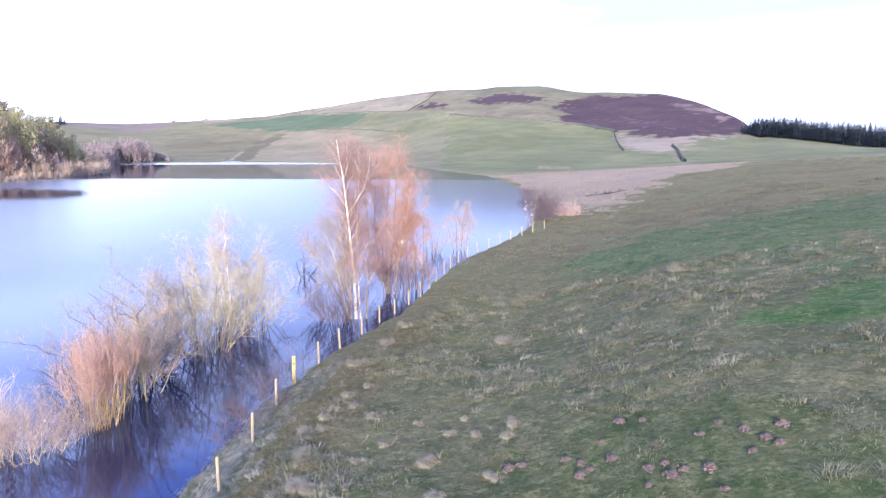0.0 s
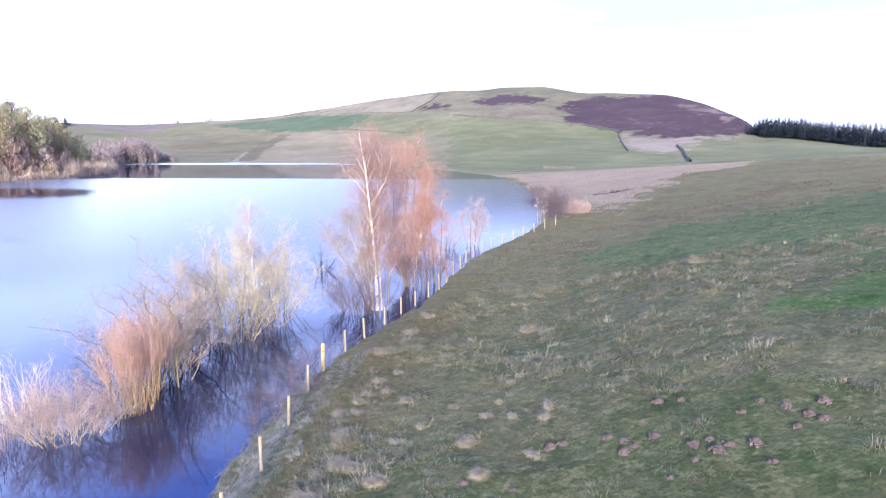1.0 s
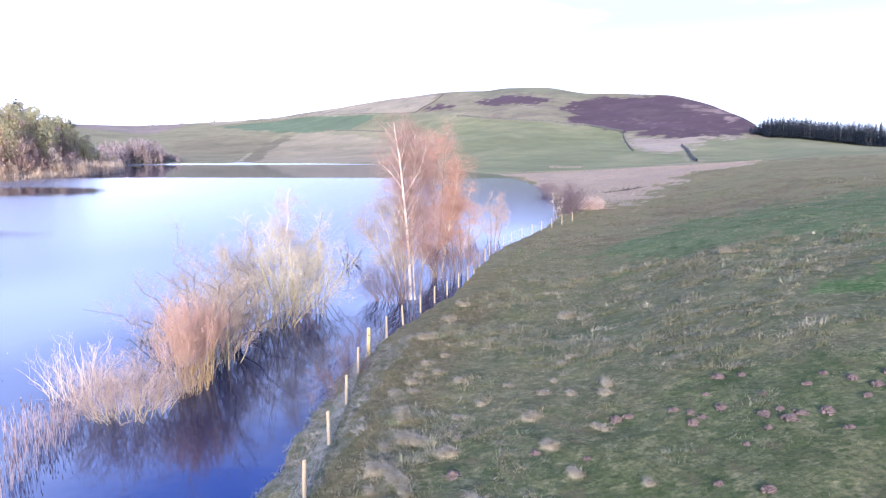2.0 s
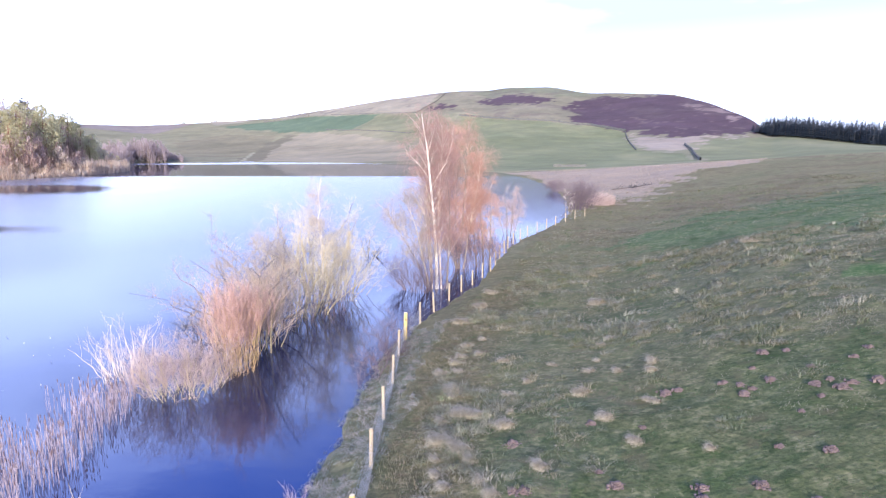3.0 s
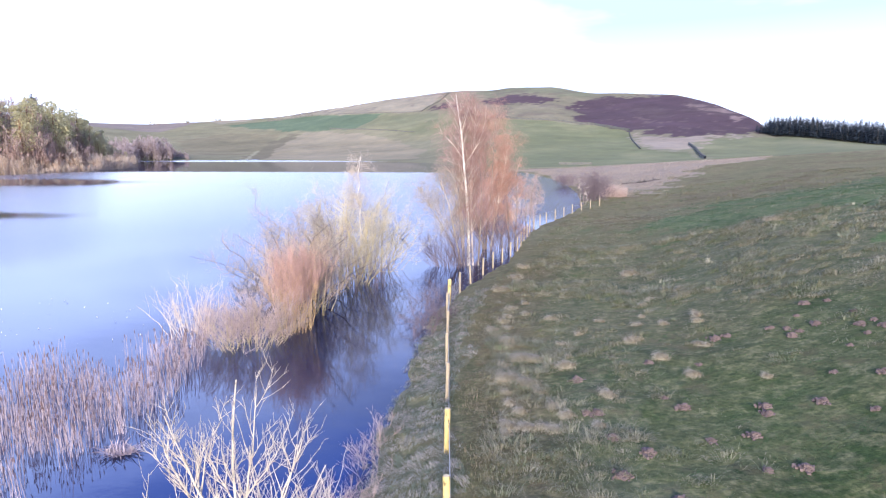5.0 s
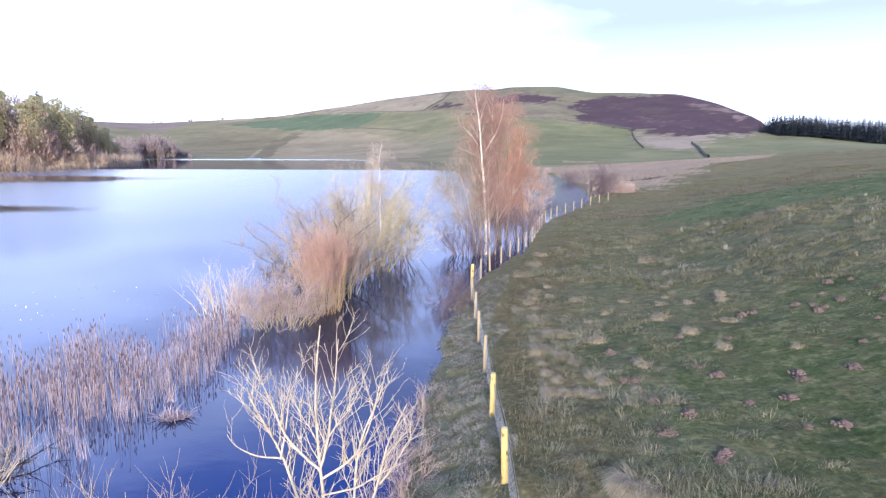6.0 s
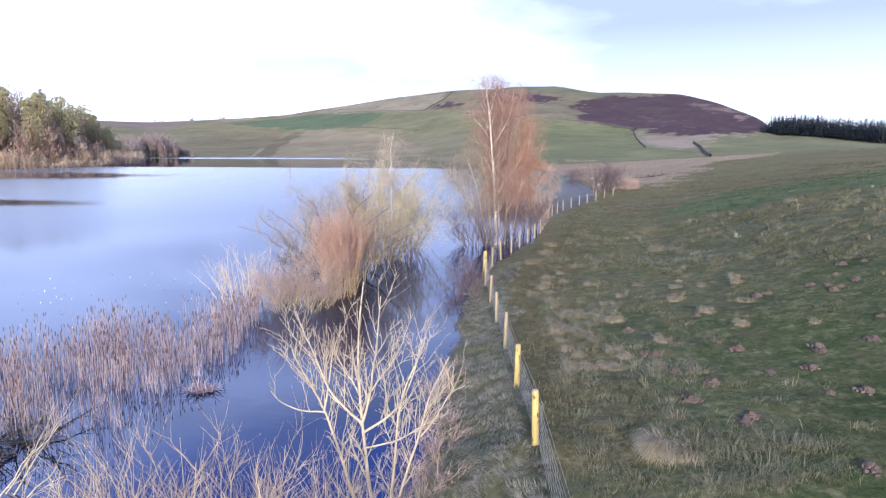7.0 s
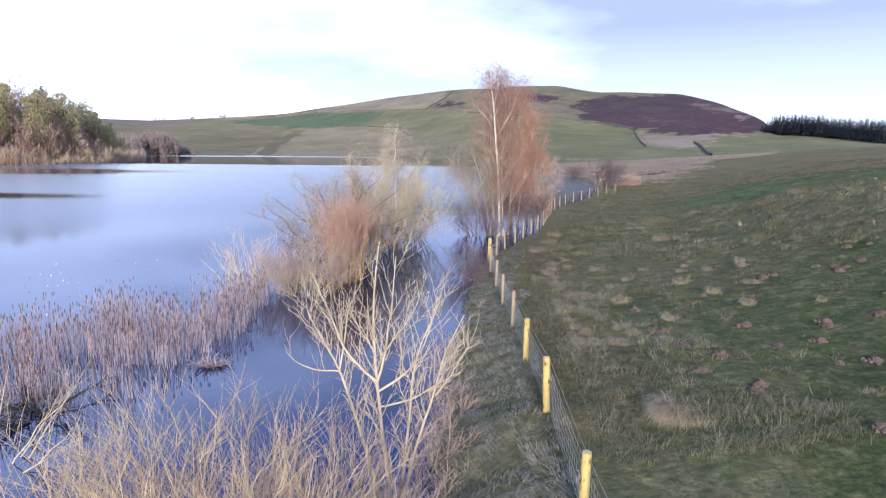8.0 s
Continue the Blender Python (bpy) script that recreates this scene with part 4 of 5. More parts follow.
thicket("willow_bush", (-13.9, 34.0, 0), "yellow-green willow bush at the end of the scrub", 36, 1.2, 1.7, 5.8, 2600, OLIVE_TWIG, YELLOW_TWIG, 36, 0.36, -0.03, 0.024, 0.55, fan=1.5, spread=0.74, shoots=480, fine=2600, twig_r=0.0045, kink=0.04)
thicket("willow_bush", (-15.9, 35.4, 0), "pale willow crown showing above the scrub", 18, 0.9, 0.9, 6.2, 1300, GREYBARK, YELLOW_TWIG, 49, 0.28, 0.0, 0.035, 0.6, fan=1.2, spread=0.6, shoots=200, fine=2400, twig_r=0.0045, kink=0.045, lo=0.45)
thicket("willow_undergrowth", (-13.5, 30.5, 0), "dark plum twigs crowding under the willows at the waterline", 40, 1.0, 3.2, 1.4, 380, PLUM_TWIG, PLUM_TWIG, 44, 0.4, 0.0, 0.012, 0.5, fan=1.4)
thicket("birch_undergrowth", (-9.2, 36.2, 0), "dark leafless twigs round the flooded birch foot", 85, 1.25, 0.9, 2.7, 1700, PLUM_TWIG, PLUM_TWIG, 45, 0.45, 0.0, 0.016, 0.7, fan=1.5)
thicket("birch_undergrowth", (-6.3, 43.0, 0), "plum-grey leafless twigs under the russet birches", 80, 1.4, 1.6, 3.4, 1800, PLUM_TWIG, PLUM_TWIG, 46, 0.3, 0.0, 0.014, 0.7, fan=1.0)
thicket("bank_bramble", (-9.5, 24.5, 0), "low dark brambles trailing into the water below the fence", 110, 0.6, 5.0, 0.9, 1100, PLUM_TWIG, PLUM_TWIG, 47, 0.7, -0.1, 0.008, 0.4, fan=1.0, group="bushes by the near bank", z=-0.2)
thicket("willow_branches", (-17.6, 24.6, 0), "dark sprawling willow branches dipping into the lake", 14, 0.7, 0.9, 2.6, 420, BLACKBARK, DARK_TWIG, 37, 0.9, 0.15, 0.03, 0.6, fan=2.5)
thicket("dead_reed_clump", (-18.8, 20.4, 0), "clump of bleached dead stems standing in the shallows", 40, 1.0, 0.8, 2.3, 360, BLEACHED, BLEACHED, 38, 0.26, 0.0, 0.017, 0.45, fan=0.8, category="reeds")
thicket("alder_thicket", (7.2, 87.0, 0), "plum-brown leafless alder thicket on the lake edge", 100, 1.8, 1.7, 4.3, 2600, PLUM_TWIG, PLUM_TWIG, 39, 0.25, 0.03, 0.02, 0.9, group="bushes by the inlet", z=-0.3, twig_r=0.009)
thicket("alder_thicket", (7.6, 124.0, 0), "brown leafless thicket along the far inlet bank", 60, 1.6, 5.0, 1.8, 1100, PLUM_TWIG, PLUM_TWIG, 40, 0.3, 0.0, 0.02, 0.9, group="bushes by the inlet", z=-0.3, twig_r=0.011)
crown_tree("alder_tree", (4.8, 80.5, 0), "pale-stemmed bare young tree before the plum thicket", 3.6, [(0, 0, -0.12, 0, 1), (0.2, 0, 0.05, 0, 0.95), (0.4, 0.1, 0.2, 0, 0.85)], 24, 60, 300, GREYBARK, GREY_TWIG, 41, limb_len=0.7, droop=0.05, base_r=0.05, group="trees by the inlet")
thicket("dead_reed_clump", (11.2, 92.5, 0.1), "pale bleached reed clump beside the inlet", 420, 1.7, 1.7, 2.4, 600, HAZE_TWIG, HAZE_TWIG, 42, 0.14, -0.05, 0.03, 0.5, group="bushes by the inlet", category="reeds")
crown_tree("dead_tree", (13.0, 96.5, 0.2), "broken pale dead tree trunk beside the inlet", 2.6, [(0, 0, 0.03, 0, 1), (-0.5, 0, -0.1, 0, 0.7), (0.5, 0.2, 0.05, 0, 0.6)], 10, 12, 40, GREYBARK, GREY_TWIG, 43, limb_len=0.6, base_r=0.14, group="trees by the inlet")

# The near bank's bare alder and the tan willow scrub in front of it.
rng = np.random.default_rng(51)
alder = thing("alder_tree", (-10.1, 4.7, 0), "bare young alder with pale branching stems beside the fence", "tree", "trees by the near bank")
STEMS = [(0.2, 0.056, [(0.05, -0.2), (-0.02, 0.4), (-0.12, 1.08), (-0.18, 1.66), (-0.19, 2.09), (-0.26, 2.6), (-0.28, 3.06), (-0.24, 3.61), (-0.15, 4.28)]), (0.35, 0.048, [(-0.1, -0.2), (-0.26, 0.4), (-0.47, 1.06), (-0.66, 1.64), (-0.83, 2.2), (-1.09, 2.57), (-1.31, 2.94), (-1.43, 3.21)]),
         (0.0, 0.042, [(0.14, -0.2), (0.2, 0.3), (0.34, 1.39), (0.37, 1.78), (0.4, 2.35), (0.48, 2.63), (0.8, 3.28), (0.84, 3.5)]), (-0.15, 0.04, [(0.2, -0.2), (0.3, 0.5), (0.56, 1.4), (0.75, 1.89), (0.84, 2.36), (0.93, 2.64), (1.23, 3.2)]),
         (0.3, 0.033, [(-0.19, 2.05), (-0.05, 2.51), (-0.03, 2.89), (0.05, 3.44), (0.09, 4.06)]), (0.1, 0.034, [(-0.19, 2.05), (-0.55, 2.35), (-0.77, 2.67), (-0.9, 3.04), (-1.06, 3.4), (-1.19, 3.76)]),
         (-0.1, 0.032, [(-0.16, 1.9), (0.17, 2.1), (0.39, 2.34), (0.53, 2.63), (0.71, 3.09), (0.75, 3.46)]), (0.3, 0.026, [(-0.81, 2.18), (-0.77, 2.67), (-0.73, 3.23), (-0.52, 3.65)]),
         (-0.2, 0.025, [(0.75, 1.87), (0.97, 2.18), (1.15, 2.56), (1.28, 2.84)]), (-0.2, 0.026, [(-0.16, 1.62), (0.34, 1.78), (0.61, 1.93), (0.88, 2.13), (1.24, 2.33)]),
         (0.3, 0.024, [(-0.81, 2.2), (-1.2, 2.14), (-1.57, 2.22), (-1.76, 2.38)]), (0.2, 0.02, [(-0.26, 2.6), (-0.45, 2.83), (-0.67, 3.14)]), (0.2, 0.02, [(-0.03, 2.61), (0.27, 2.99), (0.45, 3.36)])]
grown = None
for depth, r, pts in STEMS:
    P = curve(pts, 12, depth)[None] + np.cumsum(rng.normal(0, 0.006, (1, 12, 3)), 1)
    s = (P, 0.66 * r * (1 - 0.72 * np.linspace(0, 1, 12))[None])
    part("trunk" if r > 0.035 else "limb", tubes("trunk", [s], 8), PALEBARK, alder)
    grown = s if grown is None else (np.concatenate([grown[0], s[0]]), np.concatenate([grown[1], s[1]]))
limb = sprout(rng, grown, 150, 0.15, 0.97, 0.75, 0.5, 0.35, 6, 0.2, 0.025, 0.5, 0.011, 0.006, 0.35)
bough = sprout(rng, limb, 480, 0.2, 1.0, 0.36, 0.55, 0.25, 5, 0.1, 0.04, 0.65, 0.007, 0.004, 0.3)
for i in range(len(limb[0])):
    part("bough", tubes("bough", [(limb[0][i:i + 1], limb[1][i:i + 1])], 5), PALEBARK, alder)
part("twig_crown", tubes("twig_crown", [bough, sprout(rng, bough, 600, 0.2, 1.0, 0.2, 0.5, 0.3, 3, 0.1, 0.04, 0.7, 0.004, 0.003, 0.3)], 4), PALEBARK, alder)
thicket("willow_scrub", (-12.0, 1.9, 0), "dense tan willow scrub growing from the water's edge", 180, 1.55, 1.3, 2.6, 4000, GOLD_TWIG, GOLD_TWIG, 52, 0.28, 0.02, 0.012, 0.55, group="bushes by the near bank", twig_r=0.004)
thicket("willow_scrub", (-10.4, 2.9, 0), "thin plum-grey willow scrub under the bare alder", 90, 0.8, 1.4, 1.3, 1300, DUSK_TWIG, DUSK_TWIG, 53, 0.3, 0.0, 0.008, 0.5, group="bushes by the near bank", twig_r=0.004)

thicket("bank_bramble", (-9.5, 7.0, 0.05), "low brown dead bramble and dock along the water's edge", 170, 0.4, 5.2, 0.6, 1500, DUSK_TWIG, HAZE_TWIG, 55, 0.7, -0.1, 0.006, 0.3, fan=0.6, group="bushes by the near bank", z=-0.1)

# ---- the bulrush bed ----
REEDBED = [(-23.8, 12.2), (-22.4, 16.2), (-20.6, 19), (-18, 20), (-16.9, 17.2), (-16.2, 13.6), (-16.6, 8.2), (-19.4, 7.2), (-25, 7.6)]
rng = np.random.default_rng(61)
px, py = rng.uniform(-25, -16, 9000), rng.uniform(7, 20, 9000)
keep = inside(px, py, REEDBED) & (rough_noise(px, py, 1.6, 62) + 0.5 * rough_noise(px, py, 0.5, 63) > -0.2)
feet = np.stack([px, py, np.full(len(px), -0.3)], 1)[keep][:2100]
n = len(feet)
tall = rng.uniform(0.75, 1.3, n)
stem = stems(rng, feet, np.array([0, 0, 1.0]) + rng.normal(0, 0.07, (n, 3)), tall, 0.0065, 4, 0, 0.01, 0.6)
bed = thing("bulrush_bed", (0, 0, 0), "bed of dry bulrushes standing in blue shallow water", "reeds", kind="stuff")
part("stem_clump", tubes("stem_clump", [stem], 3), REED, bed)
pick = rng.random(n) < 0.6
top = stem[0][pick, -1]
up = unit(stem[0][pick, -1] - stem[0][pick, -2])
head = np.stack([top - up * 0.02, top + up * 0.015, top + up * 0.095, top + up * 0.115], 1)
part("seed_head_mass", tubes("seed_head_mass", [(head, np.tile([0.005, 0.012, 0.011, 0.004], (len(head), 1)))], 5), REEDHEAD, bed, "brown bulrush seed heads")
leaf = rng.integers(0, n, 800)
part("leaf_mass", blades("leaf_mass", feet[leaf] * [1, 1, 0.6] + rng.normal(0, 0.05, (800, 3)) * [1, 1, 0], np.array([0, 0, 1.0]) + rng.normal(0, 0.2, (800, 3)), rng.uniform(0.5, 1.05, 800), rng.uniform(0.008, 0.018, 800)), REED, bed, "dry pinkish reed leaves")

n = 90
fx, fy = rng.uniform(-30, -20, n), rng.uniform(14, 26, n)
fl = thing("floating_fluff", (0, 0, 0), "white tips of drowned reeds breaking the lake surface", "fluff", kind="stuff")
part("fleck_mass", blades("fleck_mass", np.stack([fx, fy, np.full(n, -0.02)], 1), rng.normal(0, 0.5, (n, 3)) * [1, 1, 0] + [0, 0, 1], rng.uniform(0.06, 0.15, n), rng.uniform(0.02, 0.04, n)), FLUFF, fl)

raft = thing("reed_raft", (-15.9, 10.6, 0.02), "small raft of pinkish dead reeds floating on water", "reeds")
n = 160
part("reed_clump", blades("reed_clump", disc(rng, n, 0, 0, 0.4, 0.25, 0.0), rng.normal(0, 1, (n, 3)) * [1, 1, 0.2] + [0, 0, 0.4], rng.uniform(0.15, 0.45, n), rng.uniform(0.02, 0.04, n)), REED, raft)

tangle = thing("fallen_branches", (-18.6, 7.0, 0), "tangle of dark fallen branches and dead reeds in water", "branchwork")
s = stems(rng, disc(rng, 12, 0, 0, 1.1, 0.8, 0.03), rng.normal(0, 1, (12, 3)) * [1, 1, 0.1] + [0, 0, 0.1], rng.uniform(1.0, 1.9, 12), 0.024, 7, 0.03, 0.05, 0.3)
part("twig_mass", tubes("twig_mass", [sprout(rng, s, 90, 0.2, 1, 0.7, 0.6, 0.2, 5, 0, 0.05, 0.6, 0.014, 0.006)], 5), BLACKBARK, tangle)
for i in range(12):
    part("branch", tubes("branch", [(s[0][i:i + 1], s[1][i:i + 1])], 5), BLACKBARK, tangle)
n = 110
part("reed_clump", blades("reed_clump", disc(rng, n, 0, 0.1, 1.1, 0.7, 0.1), rng.normal(0, 1, (n, 3)) * [1, 1, 0.4] + [0, 0, 0.7], rng.uniform(0.4, 1.1, n), rng.uniform(0.015, 0.035, n)), MARSHREED, tangle, "bent dead reed leaves")
shrub = thicket("willow_shrub", (-17.6, 5.0, 0), "bare pale willow shrub standing in the reeds", 9, 0.4, 0.4, 2.2, 90, PALEBARK, PALEBARK, 64, 0.45, 0.05, 0.022, 0.5, group="bushes by the near bank", fan=2.0)

# ---- the stock fence along the shore ----
FENCE = [(-6.68, -3.2), (-6.95, 0.05), (-7.2, 3.3), (-7.41, 6.97), (-7.67, 10.16), (-7.92, 13.4), (-8.18, 16.75), (-8.43, 20.05), (-8.69, 23.3), (-8.8, 25.9), (-8.42, 28.6),
         (-7.95, 31.0), (-7.3, 33.5), (-6.72, 35.9), (-6.1, 37.9), (-5.5, 40.2), (-4.95, 42.3), (-4.6, 44.8), (-4.25, 47.2), (-3.85, 50.2), (-3.5, 52.8), (-2.95, 55.5),
         (-2.2, 58.2), (-1.35, 61.0), (-0.2, 63.8), (1.0, 66.4), (2.2, 68.8), (3.6, 71.4), (5.0, 74.0), (6.6, 77.0)]
fence = thing("stock_fence", (0, 0, 0), "wooden post and wire netting stock fence along the shore", "fence")
rng = np.random.default_rng(71)


def post_mesh(name, r, tall, seed):
    """A round post with a chamfered top and slightly uneven sides."""
    q = np.random.default_rng(seed)
    bm = bmesh.new()
    rings = []
    for z, k in ((-0.5, 1.02), (0.0, 1.0), (tall * 0.5, 0.98), (tall - 0.025, 0.97), (tall, 0.82)):
        rings.append([bm.verts.new((r * k * (1 + q.normal(0, 0.02)) * math.cos(j * math.pi / 6), r * k * (1 + q.normal(0, 0.02)) * math.sin(j * math.pi / 6), z)) for j in range(12)])
    for a, b in zip(rings, rings[1:]):
        for j in range(12):
            bm.faces.new((a[j], a[(j + 1) % 12], b[(j + 1) % 12], b[j])).smooth = True
    cap = bm.faces.new(rings[-1])
    cap.material_index = 1
    me = bpy.data.meshes.new(name)
    bm.to_mesh(me)
    bm.free()
    return me


POSTS = {}
for key, r, wood in (("fresh", 0.07, FRESH), ("aged", 0.055, AGED), ("strainer", 0.085, FRESH), ("grey", 0.05, AGED)):
    POSTS[key] = [post_mesh("post", r, 1.3 if key == "strainer" else 1.1, 80 + i) for i in range(3)]
    for me in POSTS[key]:
        me.materials.append(wood)
        me.materials.append(CUT if key != "grey" else PALEBARK)
tops = []
for i, (x, y) in enumerate(FENCE):
    z = max(float(ground_at(x, y)), -0.15)
    key = "strainer" if i == 9 else "fresh" if i < 5 else "aged"
    p = part("post", POSTS[key][i % 3], None, fence, "thick wooden strainer post" if i == 9 else "")
    p.matrix_basis = pose(x, y, z, rng.normal(0, 1.5), rng.normal(0, 1.5), rng.uniform(0, 360))
    tops.append((x + 0.05, y, z))
tops = np.array(tops)
for i in range(len(tops) - 1):
    a, b = tops[i], tops[i + 1]
    fine = i < 10
    hs = np.array([0.08, 0.2, 0.33, 0.46, 0.59, 0.72, 0.85, 1.03] if fine else [0.3, 0.6, 0.85, 1.02])
    s = np.linspace(0, 1, 5)[None, :, None]
    P = (a + (b - a) * s) + np.zeros((len(hs), 1, 1))
    P[:, :, 2] += hs[:, None] - 0.02 * np.sin(np.pi * s[..., 0])
    bundles = [(P, np.full(P.shape[:2], 0.003))]
    if fine:
        m = 21
        t = np.linspace(0.02, 0.98, m)[:, None, None]
        Q = a + (b - a) * t + np.array([0, 0, 1.0]) * np.linspace(0.08, 0.85, 3)[None, :, None]
        bundles.append((Q, np.full(Q.shape[:2], 0.002)))
    part("wire_netting", tubes("wire_netting", bundles, 3), WIRE, fence)

# ---- the wooded point, the far woods and the plantation ----
def tufts(rng, centres, radii, n, size, flat=0.7):
    """A crown as many small leaf sprays, scattered through clumps."""
    i = rng.integers(0, len(centres), n)
    d = unit(rng.normal(0, 1, (n, 3))) * rng.uniform(0.45, 1, (n, 1)) ** 0.5
    c = centres[i] + d * radii[i] * [1, 1, flat]
    a, b = unit(rng.normal(0, 1, (n, 3))), unit(rng.normal(0, 1, (n, 3)))
    s = (size * rng.uniform(0.6, 1.4, n))[:, None]
    V = np.stack([c - a * s, c + b * s * 0.6, c + a * s, c - b * s * 0.6], 1).reshape(-1, 3)
    return V, np.arange(4 * n).reshape(-1, 4)


def pine(seed, tall, wide, at, label, mat=None, bare=0.45, name="pine_tree", n=1700):
    rng = np.random.default_rng(seed)
    root = thing(name, at, label, "tree", "trees on the wooded point")
    s = stems(rng, np.array([[0, 0, -0.6]]), np.array([[rng.normal(0, 0.05), rng.normal(0, 0.05), 1]]), np.array([tall]), 0.22, 9, 0, 0.01, 0.2)
    part("trunk", tubes("trunk", [s, sprout(rng, s, 14, bare * 0.7, 0.95, wide * 0.8, 0.7, 0.3, 4, 0, 0.05, 0.4, 0.08, 0.04)], 6), PINEBARK, root)
    m = 16
    z = np.linspace(bare, 1.0, m) * tall - 0.5
    k = np.sin(np.linspace(0.5, 2.75, m))
    ang = rng.uniform(0, 6.28, m)
    off = wide * 0.55 * k * rng.uniform(0.3, 1, m)
    C = np.stack([off * np.cos(ang), off * np.sin(ang), z + rng.normal(0, 0.4, m)], 1)
    R = (wide * (0.25 + 0.3 * k) * rng.uniform(0.7, 1.2, m))[:, None] * np.ones((1, 3))
    V, F = tufts(rng, C, R, n, 0.17)
    part("crown", sheet("crown", V, F, False), mat or PINE, root)
    return root


rng = np.random.default_rng(90)
kinds = [pine(91, 12, 3.0, (-165, 200, 2), "green Scots pine with a rounded crown on the point"), pine(92, 14, 2.6, (-160, 220, 2), "tall green Scots pine with bare lower trunk"),
         pine(93, 9.5, 3.2, (-158, 190, 2), "broad low green pine at the wood's edge", bare=0.25), pine(94, 13, 2.2, (-172, 210, 2), "narrow dark pine rising over the wood", bare=0.3)]


def bare_tree(seed, tall, at, label, twig, name="bare_tree", group="trees on the wooded point", n=480, wide=0.13):
    """A leafless tree for the far woods, with a haze of fine twigs."""
    rng = np.random.default_rng(seed)
    root = thing(name, at, label, "tree", group)
    s = stems(rng, np.array([[0, 0, -0.6], [0.3, 0.2, -0.6]]), np.array([[0.03, 0, 1.0], [0.15, 0.05, 1.0]]), np.array([tall, tall * 0.8]), 0.14, 7, 0, 0.012, 0.2)
    part("trunk", tubes("trunk", [s], 5), GREYBARK, root)
    a = sprout(rng, s, 34, 0.15, 0.97, tall * 0.36, 0.62, 0.25, 3, 0, 0.04, 0.4, 0.06, 0.03, 0.6)
    frame_of = part("branchwork", tubes("branchwork", [a], 3), twig, root)
    b = sprout(rng, a, n, 0.15, 1.0, tall * 0.12, 0.6, 0.25, 2, 0, 0, 0.5, 0.03, 0.02, 0.2)[0]
    part("twig_crown", blades("twig_crown", b[:, 0], b[:, 1] - b[:, 0], np.linalg.norm(b[:, 1] - b[:, 0], axis=1), wide, True), twig, frame_of)
    return root


bares = [bare_tree(95, 11, (-155, 210, 1), "leafless russet tree at the edge of the pines", RUSSET_TWIG), bare_tree(96, 9, (-152, 200, 0.6), "leafless grey-brown tree on the wooded point", GREY_TWIG),
         bare_tree(97, 7, (-160, 245, 0.3), "low leafless plum-brown tree by the water", BAY_TWIG),
         bare_tree(98, 9, (-158, 240, 0.3), "leafless dusky brown tree of the far bay wood", BAY_TWIG)]


def settle(ob, x, y, turn, size=1.0):
    m = pose(x, y, float(ground_at(x, y)), 0, 0, turn)
    if ob.get("placed"):
        ob = copy_thing(ob, m)
    else:
        ob.matrix_basis = m
        ob["placed"] = 1
    ob.scale = (size, size, size)
    return ob


n = 22000
y = rng.uniform(150, 262, n)
x = np.interp(y, POINT_Y, POINT_X) - rng.uniform(-1.2, 8, n)
fringe = thing("reed_fringe", (0, 0, 0), "pale reeds and scrub fringing the wooded point", "reeds", kind="stuff")
part("reed_mass", blades("reed_mass", np.stack([x, y, np.maximum(ground_at(x, y), -0.3)], 1), np.array([0, 0, 1.0]) + rng.normal(0, 0.3, (n, 3)), rng.uniform(1.8, 4.4, n) * (1 + 0.5 * rough_noise(x, y, 5.0, 311) + 0.4 * rough_noise(x, y, 2.0, 312)), rng.uniform(0.12, 0.26, n)), FRINGE, fringe)

scrub = bare_tree(100, 6, (-152, 205, 0.4), "pale tan leafless scrub fringing the wooded point", FRINGE, "fringe_bush", n=520, wide=0.1)
for i in range(120):
    y = rng.uniform(152, 262)
    settle(scrub, float(np.interp(y, POINT_Y, POINT_X)) - rng.uniform(-0.5, 6), y, rng.uniform(0, 360), rng.uniform(0.5, 1.0))
for i in range(170):
    a = rng.uniform(-35.5, -27.2)
    r = rng.uniform(445, 500) if a > -31 else rng.uniform(400, 490)
    k = float(np.interp(a, [-35.5, -32, -30.5, -29, -28.2, -27.2], [1.3, 1.7, 1.9, 1.6, 0.8, 0.5]))
    settle(bares[rng.integers(2, 4)], OX + r * math.sin(radians(a)), OY + r * math.cos(radians(a)), rng.uniform(0, 360), k * rng.uniform(0.75, 1.05))


def spruce(seed, tall, wide, n=420):
    rng = np.random.default_rng(seed)
    root = thing("spruce_tree", (0, 0, 0), "dark green spruce in a dense plantation block", "tree", "plantation spruces")
    s = stems(rng, np.array([[0, 0, -0.8]]), np.array([[0, 0, 1.0]]), np.array([tall + 0.5]), 0.16, 5, 0, 0.003, 0.1)
    part("trunk", tubes("trunk", [s], 5), GREYBARK, root)
    z = 0.05 + 0.93 * rng.uniform(0.0, 1.0, n) ** 0.85
    ang = rng.uniform(0, 6.28, n)
    rr = wide * np.minimum((1.02 - z) * 1.5, 1) ** 0.8 * rng.uniform(0.3, 1, n)
    c = np.stack([rr * np.cos(ang), rr * np.sin(ang), z * tall], 1)
    out = np.stack([np.cos(ang), np.sin(ang), -0.5 + 0 * ang], 1)
    side = np.stack([-np.sin(ang), np.cos(ang), 0 * ang], 1)
    q = (0.75 * (1.22 - z))[:, None]
    V = np.stack([c - out * q * 0.5, c + side * q * 0.55, c + out * q, c - side * q * 0.55], 1).reshape(-1, 3)
    part("crown", sheet("crown", V, np.arange(4 * n).reshape(-1, 4), False), SPRUCE, root)
    return root


spruces = [spruce(101, 13.2, 2.9), spruce(102, 13.8, 2.7), spruce(103, 12.4, 3.0)]
